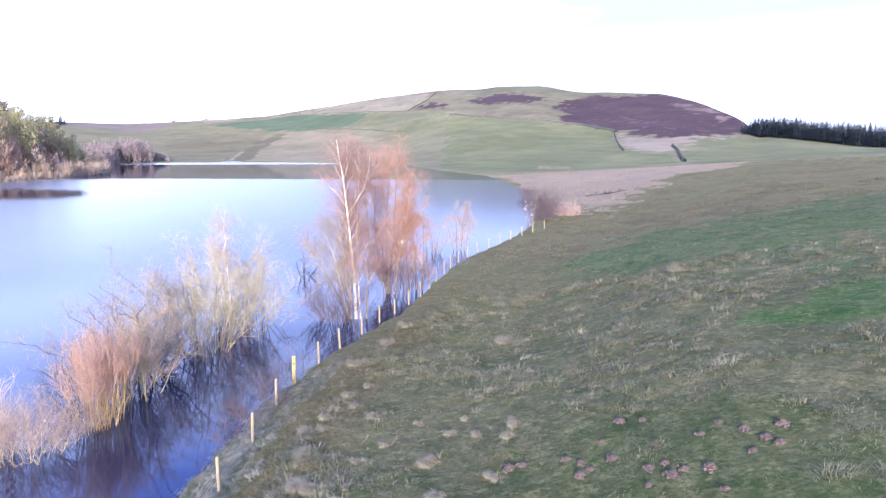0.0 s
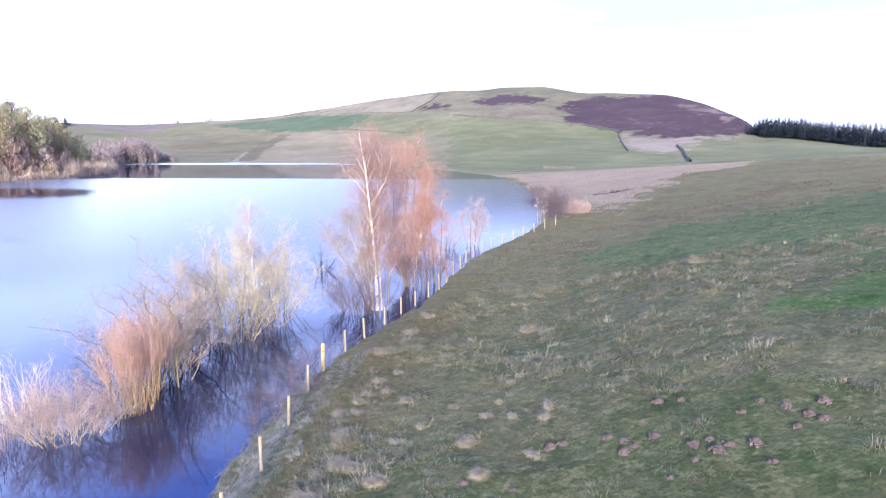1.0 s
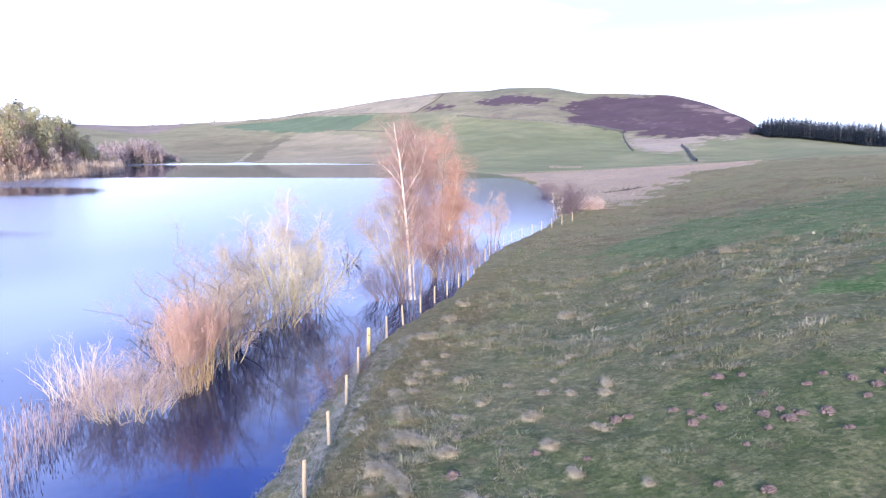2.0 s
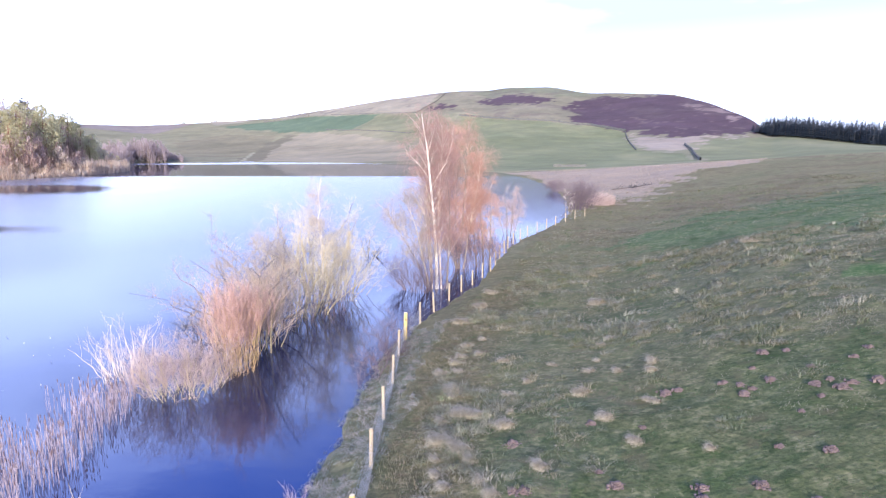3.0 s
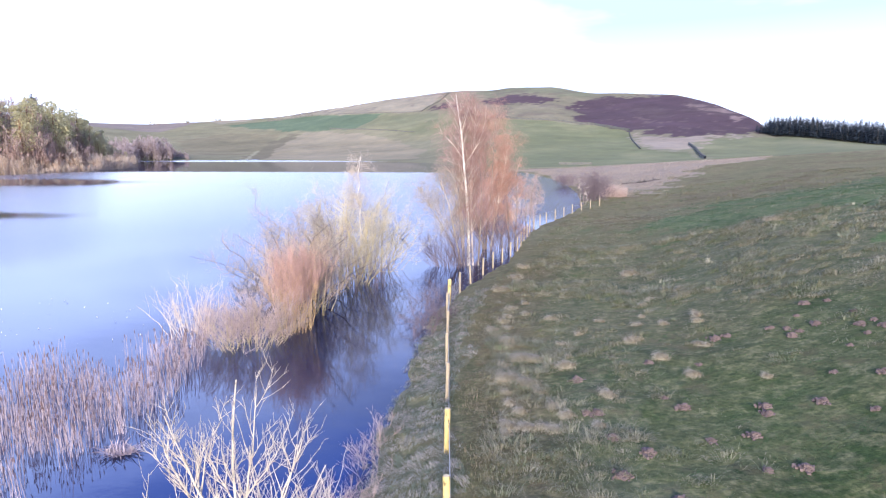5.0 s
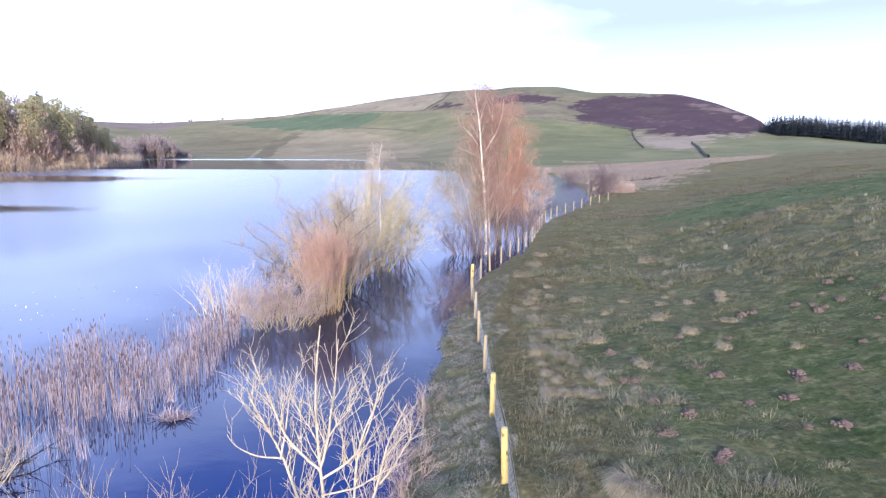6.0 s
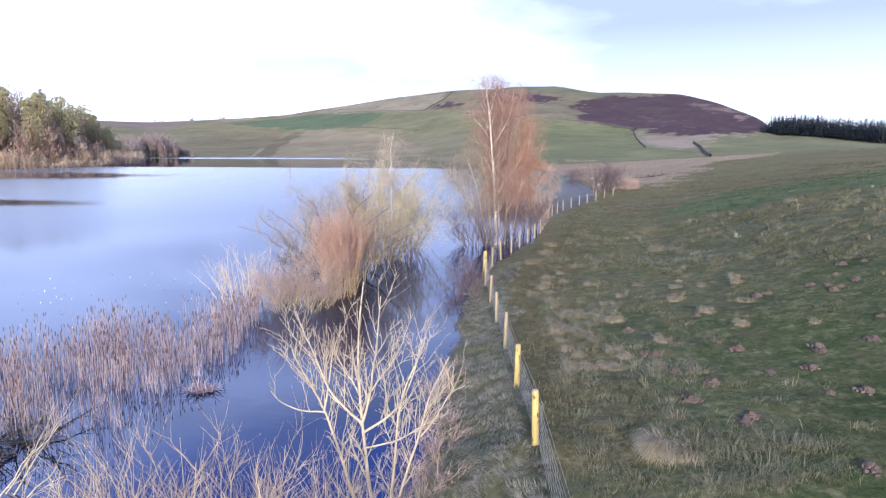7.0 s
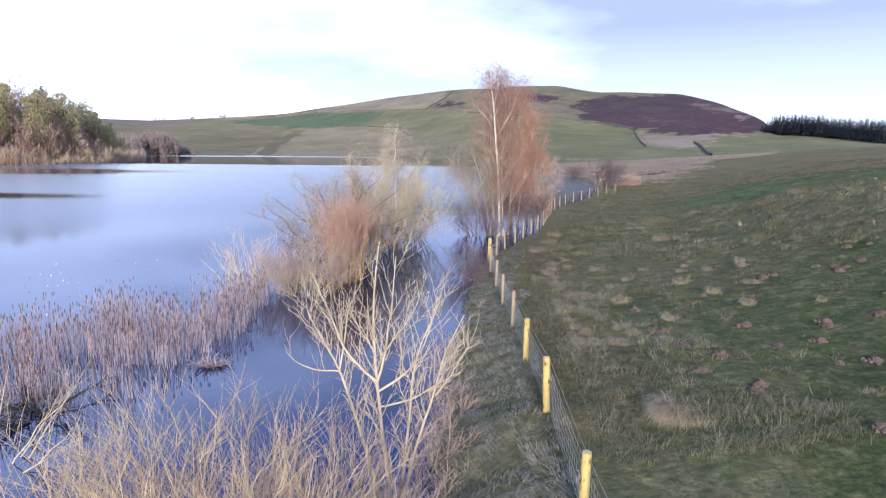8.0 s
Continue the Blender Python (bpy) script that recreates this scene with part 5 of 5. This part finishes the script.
# The wood climbs away from the tip, with its edge of lower bare trees, spruces on the crest and tall bare crowns behind.
crest = bare_tree(99, 24, (-190, 190, 6), "tall leafless purple-grey tree on the wood's crest", CROWN_TWIG, n=520)
for i in range(240):
    y = rng.uniform(165, 257)
    d = rng.uniform(2.5, 46) if i > 60 else rng.uniform(2.5, 12)
    x = float(np.interp(y, POINT_Y, POINT_X)) - d
    a, r = math.degrees(math.atan2(x + 8.4, y + 4.6)), math.hypot(x + 8.4, y + 4.6)
    roof = 5.7 + r * float(np.interp(a, [-42, -38.8, -37, -36, -34.3, -33.3, -31.2, -30], [0.094, 0.094, 0.088, 0.07, 0.06, 0.042, 0.016, 0.012])) - float(ground_at(x, y))
    pick = rng.random()
    if d < 11:
        k, share = 0, rng.uniform(0.3, 0.52)
        ob, tall = bares[k], (11, 9, 7, 9)[k]
        if pick < 0.22:
            ob, tall, share = kinds[2], 9, rng.uniform(0.45, 0.65)
    elif d > 22 and pick < 0.4 and -37.6 < a < -33.6:
        ob, tall, share = spruces[i % 3], 14.2, rng.uniform(0.8, 1.0)
    elif d > 26 and a < -37.2 and pick < 0.55:
        ob, tall, share = crest, 24, rng.uniform(0.85, 1.0)
    elif pick < 0.76:
        k = rng.integers(0, 4)
        ob, tall, share = kinds[k], (12, 14, 9.5, 13)[k], rng.uniform(0.6, 1.0 if a > -37 else 0.85)
    else:
        ob, tall, share = bares[0], 11, rng.uniform(0.5, 0.8)
    settle(ob, x, y, rng.uniform(0, 360), max(roof, 6) * share / tall)

for row in range(4):
    for j in range(62):
        u = (j + rng.uniform(-0.3, 0.3)) / 61
        x, y = 176 + 34 * u + row * 3.4 + rng.normal(0, 0.5), 455 - 165 * u + row * 1.6 + rng.normal(0, 0.5)
        settle(spruces[rng.integers(0, 3)], x, y, rng.uniform(0, 360), rng.uniform(0.8, 1.0) * (0.6 + 4 * u if u < 0.1 and row < 2 else 1))
for j in range(14):
    a, r = rng.uniform(-36.6, -34.5), rng.uniform(840, 890)
    settle(spruces[rng.integers(0, 3)], OX + r * math.sin(radians(a)), OY + r * math.cos(radians(a)), rng.uniform(0, 360), rng.uniform(0.7, 0.9))
for a in (-29.4, -27.1, -24.6):
    for j in range(4):
        b = a + rng.normal(0, 0.2)
        k = rng.uniform(0.5, 0.8)
        settle(kinds[2], OX + 893 * math.sin(radians(b)), OY + 893 * math.cos(radians(b)), rng.uniform(0, 360), k).scale = (k * 1.3, k * 1.3, k * 0.5)
n = 34000
x, y = rng.uniform(4, 88, n), rng.uniform(88, 224, n)
keep = inside(x, y, MARSH) & (rough_noise(x, y, 6.0, 301) + 0.6 * rough_noise(x, y, 2.0, 302) > -0.35)
x, y = x[keep], y[keep]
n = len(x)
marsh = thing("marsh_reeds", (0, 0, 0), "bleached reeds and rushes over the flat marsh", "reeds", kind="stuff")
part("reed_mass", blades("reed_mass", np.stack([x, y, ground_at(x, y) - 0.05], 1), np.array([0, 0, 1.0]) + rng.normal(0, 0.25, (n, 3)), rng.uniform(0.15, 0.5, n), rng.uniform(0.05, 0.13, n)), MARSHREED, marsh)
log = thing("fallen_tree", (26.5, 134.5, 0.2), "dark fallen tree lying across the marsh edge", "branches")
s = stems(rng, np.array([[-7.5, -8, 0.15], [-3.0, -3, 0.2], [1.0, 1.2, 0.3]]), np.array([[1, 1.05, 0.02], [1, 1, 0.08], [1, 1.2, 0.03]]), np.array([12.0, 9.0, 10.0]), 0.09, 9, 0.0, 0.012, 0.4)
for i in range(3):
    part("trunk", tubes("trunk", [(s[0][i:i + 1], s[1][i:i + 1])], 7), BLACKBARK, log)
s = sprout(rng, s, 70, 0.1, 1, 1.3, 0.7, 0.3, 5, 0, 0.05, 0.5, 0.06, 0.03)
for i in range(70):
    part("branch", tubes("branch", [(s[0][i:i + 1], s[1][i:i + 1])], 4), BLACKBARK, log)
for ob in list(scene.objects):
    if "placed" in ob.keys():
        del ob["placed"]

# ---- the pasture's growth ----
rng = np.random.default_rng(111)
TUSSOCKS = [(-5.1, 6.3, 0.6), (-5.7, 16.6, 0.46), (-5.1, 16.3, 0.36), (-6.1, 14.6, 0.44), (-5.5, 14.0, 0.4), (-4.2, 15.5, 0.36), (-5.2, 11.1, 0.3), (-6.1, 11.4, 0.3), (-6.1, 18.4, 0.4), (-3.5, 12.8, 0.3),
            (-1.5, 15.2, 0.3), (0.6, 30.1, 0.6), (11.3, 38.3, 0.6), (-1.9, 17.4, 0.35), (-6.6, 20.6, 0.4), (-6.3, 27.4, 0.5), (-5.4, 30.6, 0.5), (-4.7, 33.8, 0.5)]


def arched(name, feet, out, length, width, lift, droop=1.05, k=4):
    """Blades that rise, arch over and hang, in one mesh."""
    n = len(feet)
    s = np.linspace(0, 1, k)[None, :, None]
    L = np.reshape(length, (-1, 1, 1))
    d = unit(out * [1, 1, 0])[:, None]
    P = feet[:, None] + d * L * (s * 0.7) + np.array([0, 0, 1.0]) * L * (np.reshape(lift, (-1, 1, 1)) * s - droop * s**2)
    w = (np.stack([-d[..., 1], d[..., 0], 0 * d[..., 0]], -1)) * np.reshape(width, (-1, 1, 1)) / 2 * (1 - 0.8 * s)
    V = np.stack([P - w, P + w], 2).reshape(-1, 3)
    q = np.arange(n)[:, None] * 2 * k
    F = np.concatenate([q + [2 * j, 2 * j + 1, 2 * j + 3, 2 * j + 2] for j in range(k - 1)])
    return sheet(name, V, F)


def tussock(x, y, r, seed):
    q = np.random.default_rng(seed)
    n = int(1500 * (r / 0.5) ** 1.5)
    ob = thing("grass_tussock", (x, y, float(ground_at(x, y))), "pale straw-coloured tussock of dead grass in the pasture", "grass", "grass tussocks")
    heart = np.concatenate([q.normal(0, 0.27, (5, 2)) * r * [1.1, 0.8], np.zeros((5, 1))], 1)
    at = q.integers(0, 5, n)
    own = q.normal(0, 0.17, (n, 3)) * r * [1, 1, 0]
    f = heart[at] + own + [0, 0, -0.02]
    d = own / r * 2.4 + np.array([-0.75, -0.45, 0]) + q.normal(0, 0.22, (n, 3))
    size = q.uniform(0.6, 1.1, 5)[at]
    part("grass_clump", arched("grass_clump", f, d, size * q.uniform(0.5, 0.95, n) * (0.2 + 0.9 * r), q.uniform(0.005, 0.012, n), q.uniform(0.8, 1.6, n)), PALESTRAW, ob)


for i in range(40):
    y = 10.5 + 15 * rng.random()
    TUSSOCKS.append((float(np.interp(y, SHORE_Y, SHORE_X)) + 3.2 + 9 * rng.random() ** 2.0, y, 0.16 + 0.15 * rng.random()))
for i, (x, y, r) in enumerate(TUSSOCKS):
    tussock(x, y, r, 120 + i)

MOLES = [(3.7, 17.8), (4.3, 17.6), (4.2, 15.9), (6.0, 16.4), (6.4, 15.8), (6.7, 15.2), (6.2, 14.7), (7.3, 15.7), (5.1, 14.4), (3.8, 14.8), (4.2, 14.3), (3.6, 14.1), (2.2, 15.3), (2.5, 15.5), (3.1, 15.8), (0.8, 16.5),
         (5.1, 13.4), (3.0, 16.8), (5.4, 16.0), (-0.7, 14.4), (-4.2, 14.0), (-0.2, 11.2), (1.8, 12.2), (2.6, 11.6), (1.6, 10.1), (2.3, 15.9), (-2.0, 14.9), (-1.9, 11.7), (4.2, 14.9), (-2.2, 12.4), (-4.0, 11.7),
         (2.9, 13.6), (-3.9, 10.2), (-4.0, 8.5), (-3.3, 9.4), (-3.2, 7.5), (-1.3, 8.4), (-1.0, 9.8), (-0.6, 8.4), (-0.3, 10.8), (-2.2, 5.4), (-1.9, 9.8), (0.9, 10.9)]
heaps = []
for v in range(4):
    q = np.random.default_rng(140 + v)
    n = 120
    lobe = np.zeros((n, 2))
    xy = q.normal(0, 0.12, (n, 2)) * [1.2 - 0.1 * v, 0.8 + 0.1 * v]
    c = np.concatenate([xy, (0.11 * np.exp(-((xy - lobe) ** 2).sum(1) / 0.02) + q.uniform(-0.02, 0.015, n))[:, None]], 1)
    s = q.uniform(0.016, 0.055, n)
    box = np.array([(x, y, z) for x in (-1, 1) for y in (-1, 1) for z in (-1, 1)], float)
    Vv = c[:, None] + (box[None] + q.normal(0, 0.25, (n, 8, 3))) * s[:, None, None]
    ff = np.array([(0, 1, 3, 2), (4, 6, 7, 5), (0, 4, 5, 1), (2, 3, 7, 6), (0, 2, 6, 4), (1, 5, 7, 3)])
    ring, turn = np.linspace(0, 0.3, 6)[:, None], np.arange(14)[None] * 2 * np.pi / 14
    lump = 1 + q.normal(0, 0.1, (6, 14))
    mound = np.stack([ring * lump * np.cos(turn), ring * lump * np.sin(turn), 0.13 * np.exp(-(ring**2) / 0.025) * lump - 0.03 + 0 * turn], -1).reshape(-1, 3)
    gi = 8 * n + np.arange(6 * 14).reshape(6, 14)
    skin = np.stack([gi[:-1], np.roll(gi, -1, 1)[:-1], np.roll(gi, -1, 1)[1:], gi[1:]], -1).reshape(-1, 4)
    heap = sheet("molehill", np.concatenate([Vv.reshape(-1, 3), mound]), np.concatenate([(np.arange(n)[:, None, None] * 8 + ff[None]).reshape(-1, 4), skin]), False)
    heap.materials.append(SOIL)
    heaps.append(heap)
for i, (x, y) in enumerate(list(MOLES)):
    for _ in range((i * 7) % 5 == 0):
        MOLES.append((x + rng.uniform(-0.45, 0.45), y + rng.uniform(-0.4, 0.4)))
for i, (x, y) in enumerate(MOLES):
    ob = part("molehill", heaps[i % 4], None)
    k = rng.uniform(0.32, 0.64)
    ob.matrix_basis = pose(x, y, float(ground_at(x, y)) - 0.01, 0, 0, rng.uniform(0, 360)) @ Matrix.Diagonal((k, k, k * 1.3, 1))
    tagged(ob, "low reddish-brown molehill of crumbled soil in grass", "molehill", "molehills in the pasture")


def strawy(x, y):
    return rough_noise(x, y, 0.8, 201) + 0.7 * rough_noise(x, y, 0.35, 202) + 0.7 * rough_noise(x, y, 3.5, 203)


def dye(me, x, y, k):
    """Gives blades of k points each the sward's colour at their feet."""
    tint, sward = cover(x, y)
    at = me.attributes.new("cover", "FLOAT_COLOR", "POINT")
    at.data.foreach_set("color", np.repeat(np.concatenate([tint, np.ones((len(x), 1))], 1), k, 0).astype(np.float32).ravel())
    at = me.attributes.new("sward", "FLOAT", "POINT")
    at.data.foreach_set("value", np.repeat(sward, k).astype(np.float32))


# Short rough grass, thinning with distance; it takes its colour from the sward that it grows in.
q = np.random.default_rng(211)
n = 80000
y = -4 + 56 * q.uniform(0, 1, n) ** 2.0
x = np.interp(y, SHORE_Y, SHORE_X) + 0.1 + q.uniform(0, 1, n) ** 1.15 * (14 + 0.85 * np.maximum(y, 0))
far = 1 + np.clip(y - 12, 0, 100) / 40
d = np.array([0.15, -0.1, 0.55]) + q.normal(0, 0.75, (n, 3)) * [1, 1, 0.5]
d[:, 2] = np.abs(d[:, 2])
tall = q.uniform(0.03, 0.085, n) * (1 + 0.5 * np.clip(strawy(x, y), 0, 1))
me = blades("grass_clump", np.stack([x, y, ground_at(x, y) - 0.015], 1), d, tall, q.uniform(0.006, 0.013, n) * far, True)
dye(me, x, y, 4)
meadow = thing("meadow_grass", (0, 0, 0), "short rough winter grass, green mottled with straw", "grass", kind="stuff")
part("grass_clump", me, GROUND, meadow)

q = np.random.default_rng(214)
n = 9000
y = 5 + 32 * q.uniform(0, 1, n) ** 1.1
x = np.interp(y, SHORE_Y, SHORE_X) + 2.5 + q.normal(0, 0.6, n)
keep = rough_noise(x, y, 0.8, 215) > -0.35
x, y = x[keep], y[keep]
n = len(x)
rushes = thing("brown_rushes", (0, 0, 0), "strip of dull brown rushes growing along the fence foot", "grass", kind="stuff")
part("grass_clump", blades("grass_clump", np.stack([x, y, ground_at(x, y) - 0.02], 1), np.array([0.1, 0, 0.9]) + q.normal(0, 0.4, (n, 3)), q.uniform(0.08, 0.2, n), q.uniform(0.008, 0.016, n)), RUSH, rushes)

q = np.random.default_rng(213)
n = 46000
y = -6 + 34 * q.uniform(0, 1, n) ** 1.3
x = np.interp(y, SHORE_Y, SHORE_X) - 0.15 + q.uniform(0, 1, n) * (2.2 + 0.5 * rough_noise(y, y, 1.5, 205))
z = ground_at(x, y)
keep = (z > -0.12) & (rough_noise(x, y, 0.45, 206) > -0.55)
x, y, z = x[keep], y[keep], z[keep]
n = len(x)
bank = thing("bank_grass", (0, 0, 0), "long matted pale grass on the bank below the fence", "grass", kind="stuff")
turn = 3.7 + 1.5 * rough_noise(x, y, 0.8, 207) + 0.9 * rough_noise(x, y, 0.35, 208)
d = np.stack([np.cos(turn), np.sin(turn), 0 * turn], 1) + q.normal(0, 0.3, (n, 3))
part("grass_clump", arched("grass_clump", np.stack([x, y, z - 0.02], 1), d, q.uniform(0.16, 0.38, n), q.uniform(0.008, 0.016, n), q.uniform(0.8, 1.4, n), k=3), BROWNGRASS, bank)

# Tufts of dead and green grass: their tone, length and lie change from patch to patch.
TUFT, n, l, p = material("tufted_grass", 0.9, 0.12)
shade = n.new("ShaderNodeAttribute")
shade.attribute_name = "cover"
each = n.new("ShaderNodeNewGeometry")
col = mixed(n, l, each.outputs["Random Per Island"], mixed(n, l, 1.0, shade.outputs["Color"], (0.8, 0.82, 0.78), "MULTIPLY"), mixed(n, l, 1.0, shade.outputs["Color"], (1.2, 1.18, 1.15), "MULTIPLY"))
l.new(col, p.inputs["Base Color"])


def tone(x, y):
    """How far the sward is dead straw (1) or green (0)."""
    s = x - np.interp(y, SHORE_Y, SHORE_X)
    f = 0.5 * rough_noise(x, y, 0.6, 231) + 0.35 * rough_noise(x, y, 0.27, 232) + 0.5 * rough_noise(x, y, 1.9, 233) + 0.55 * rough_noise(x, y, 7.0, 234)
    f = f + 0.3 * np.clip(1.4 - s / 8, 0, 1) + 0.4 * np.clip((y - 26) / 30, 0, 1) - 0.12
    for poly, less in ((LUSH, 1.4), (LUSH_FAR, 0.5), (MOLEY, 0.35), (DARKSWARD, 0.75)):
        f = f - less * inside(x + 1.2 * rough_noise(x, y, 2.0, 235), y + 1.8 * rough_noise(x, y, 2.0, 236), poly)
    return np.clip(0.42 + 0.62 * f, 0, 1)


def tuft_colour(me, t, k, q, straw=(0.35, 0.303, 0.195)):
    a, b = np.array((0.064, 0.118, 0.036)), np.array(straw)
    w = (np.clip(t + q.normal(0, 0.12, len(t)), 0, 1) ** 1.3)[:, None]
    c = np.concatenate([a * (1 - w) + b * w, np.ones((len(t), 1))], 1)
    me.attributes.new("cover", "FLOAT_COLOR", "POINT").data.foreach_set("color", np.repeat(c, k, 0).astype(np.float32).ravel())


tufts_near = thing("grass_tufts", (0, 0, 0), "soft tufts of dead straw and green grass over the pasture", "grass", kind="stuff")
q = np.random.default_rng(241)
n, m = 7000, 24
y = 0.5 + 62 * q.uniform(0, 1, n) ** 1.7
x = np.interp(y, SHORE_Y, SHORE_X) + 2.0 + q.uniform(0, 1, n) * (9 + 0.72 * y)
t = np.clip((tone(x, y) + q.normal(0, 0.22, n) - 0.3 - 0.4 * np.clip((9 - y) / 7, 0, 1)) / 0.42, 0, 1)
size = np.repeat((0.13 + 0.32 * t * q.uniform(0.35, 1, n)) * (1 + np.clip(y - 20, 0, 50) / 45), m)
lie = np.repeat(np.stack([0.5 + 0.9 * rough_noise(x, y, 3.0, 242), -0.5 + 0.9 * rough_noise(x, y, 3.0, 243)], 1), m, 0)
off = q.normal(0, 0.42, (n * m, 2)) * size[:, None] * [1.5, 1.0]
fx, fy = np.repeat(x, m) + off[:, 0], np.repeat(y, m) + off[:, 1]
d = np.concatenate([0.9 * off / size[:, None] + lie + q.normal(0, 0.25, off.shape), np.zeros((n * m, 1))], 1)
me = arched("grass_clump", np.stack([fx, fy, ground_at(fx, fy) - 0.02], 1), d, (0.08 + 0.62 * size) * q.uniform(0.6, 1.2, n * m), 0.0009 * (fy + 5) * q.uniform(0.5, 1.1, n * m), q.uniform(0.55, 1.05, n * m), 0.95, 3)
tuft_colour(me, np.repeat(t, m), 6, q)
part("grass_clump", me, TUFT, tufts_near)

q = np.random.default_rng(251)
n, m = 1500, 44
y = 5 + 36 * q.uniform(0, 1, 4 * n) ** 1.1
x = np.interp(y, SHORE_Y, SHORE_X) + 2.8 + q.uniform(0, 1, 4 * n) ** 1.45 * (8 + 0.6 * y)
keep = np.argsort(-(0.5 * rough_noise(x, y, 1.4, 252) + 0.5 * rough_noise(x, y, 4.5, 253) + q.normal(0, 0.3, 4 * n) - 2.0 * inside(x, y, LUSH) - 0.5 * inside(x, y, MOLEY)))[:n]
x, y = x[keep], y[keep]
size = np.repeat((0.17 + 0.26 * q.uniform(0, 1, n) ** 1.5) * (1 + np.clip(y - 18, 0, 40) / 60), m)
lie = np.repeat(q.normal(0, 0.5, (n, 2)) + [-0.3, -0.5], m, 0)
off = q.normal(0, 0.34, (n * m, 2)) * size[:, None] * [1.4, 0.9]
fx, fy = np.repeat(x, m) + off[:, 0], np.repeat(y, m) + off[:, 1]
d = np.concatenate([1.2 * off / size[:, None] + lie + q.normal(0, 0.2, off.shape), np.zeros((n * m, 1))], 1)
me = arched("grass_clump", np.stack([fx, fy, ground_at(fx, fy) - 0.02], 1), d, size * q.uniform(0.7, 1.2, n * m), 0.0008 * (fy + 5) * q.uniform(0.5, 1.1, n * m), q.uniform(1.1, 1.75, n * m), 1.1, 4)
tuft_colour(me, np.repeat(q.uniform(0.5, 1.0, n), m), 8, q, (0.34, 0.3, 0.21))
part("grass_clump", me, TUFT, thing("straw_tussocks", (0, 0, 0), "small pale straw tussocks scattered over the pasture", "grass", kind="stuff"))

tufts_far = thing("grass_tufts", (0, 0, 0), "distant mottled sward of straw and green tufts", "grass", kind="stuff")
q = np.random.default_rng(245)
n = 90000
y = 30 + 80 * q.uniform(0, 1, n) ** 1.4
x = np.interp(y, SHORE_Y, SHORE_X) + 1.6 + q.uniform(0, 1, n) ** 1.1 * (11 + 0.72 * y)
t = tone(x, y)
keep = q.uniform(0, 1, n) < 0.35 + 0.65 * t
x, y, t = x[keep], y[keep], t[keep]
n = len(x)
d = np.stack([0.4 + 0.6 * rough_noise(x, y, 3.0, 242), -0.4 + 0.6 * rough_noise(x, y, 3.0, 243), np.full(n, 0.3)], 1) + q.normal(0, 0.4, (n, 3)) * [1, 1, 0.35]
me = blades("grass_clump", np.stack([x, y, ground_at(x, y) - 0.02], 1), d, (0.05 + 0.11 * t) * (1 + np.clip(y - 20, 0, 80) / 80) * q.uniform(0.6, 1.2, n), 0.0011 * (y + 4) * q.uniform(0.6, 1.3, n), True)
tuft_colour(me, t, 4, q, (0.185, 0.157, 0.107))
part("grass_clump", me, TUFT, tufts_far)
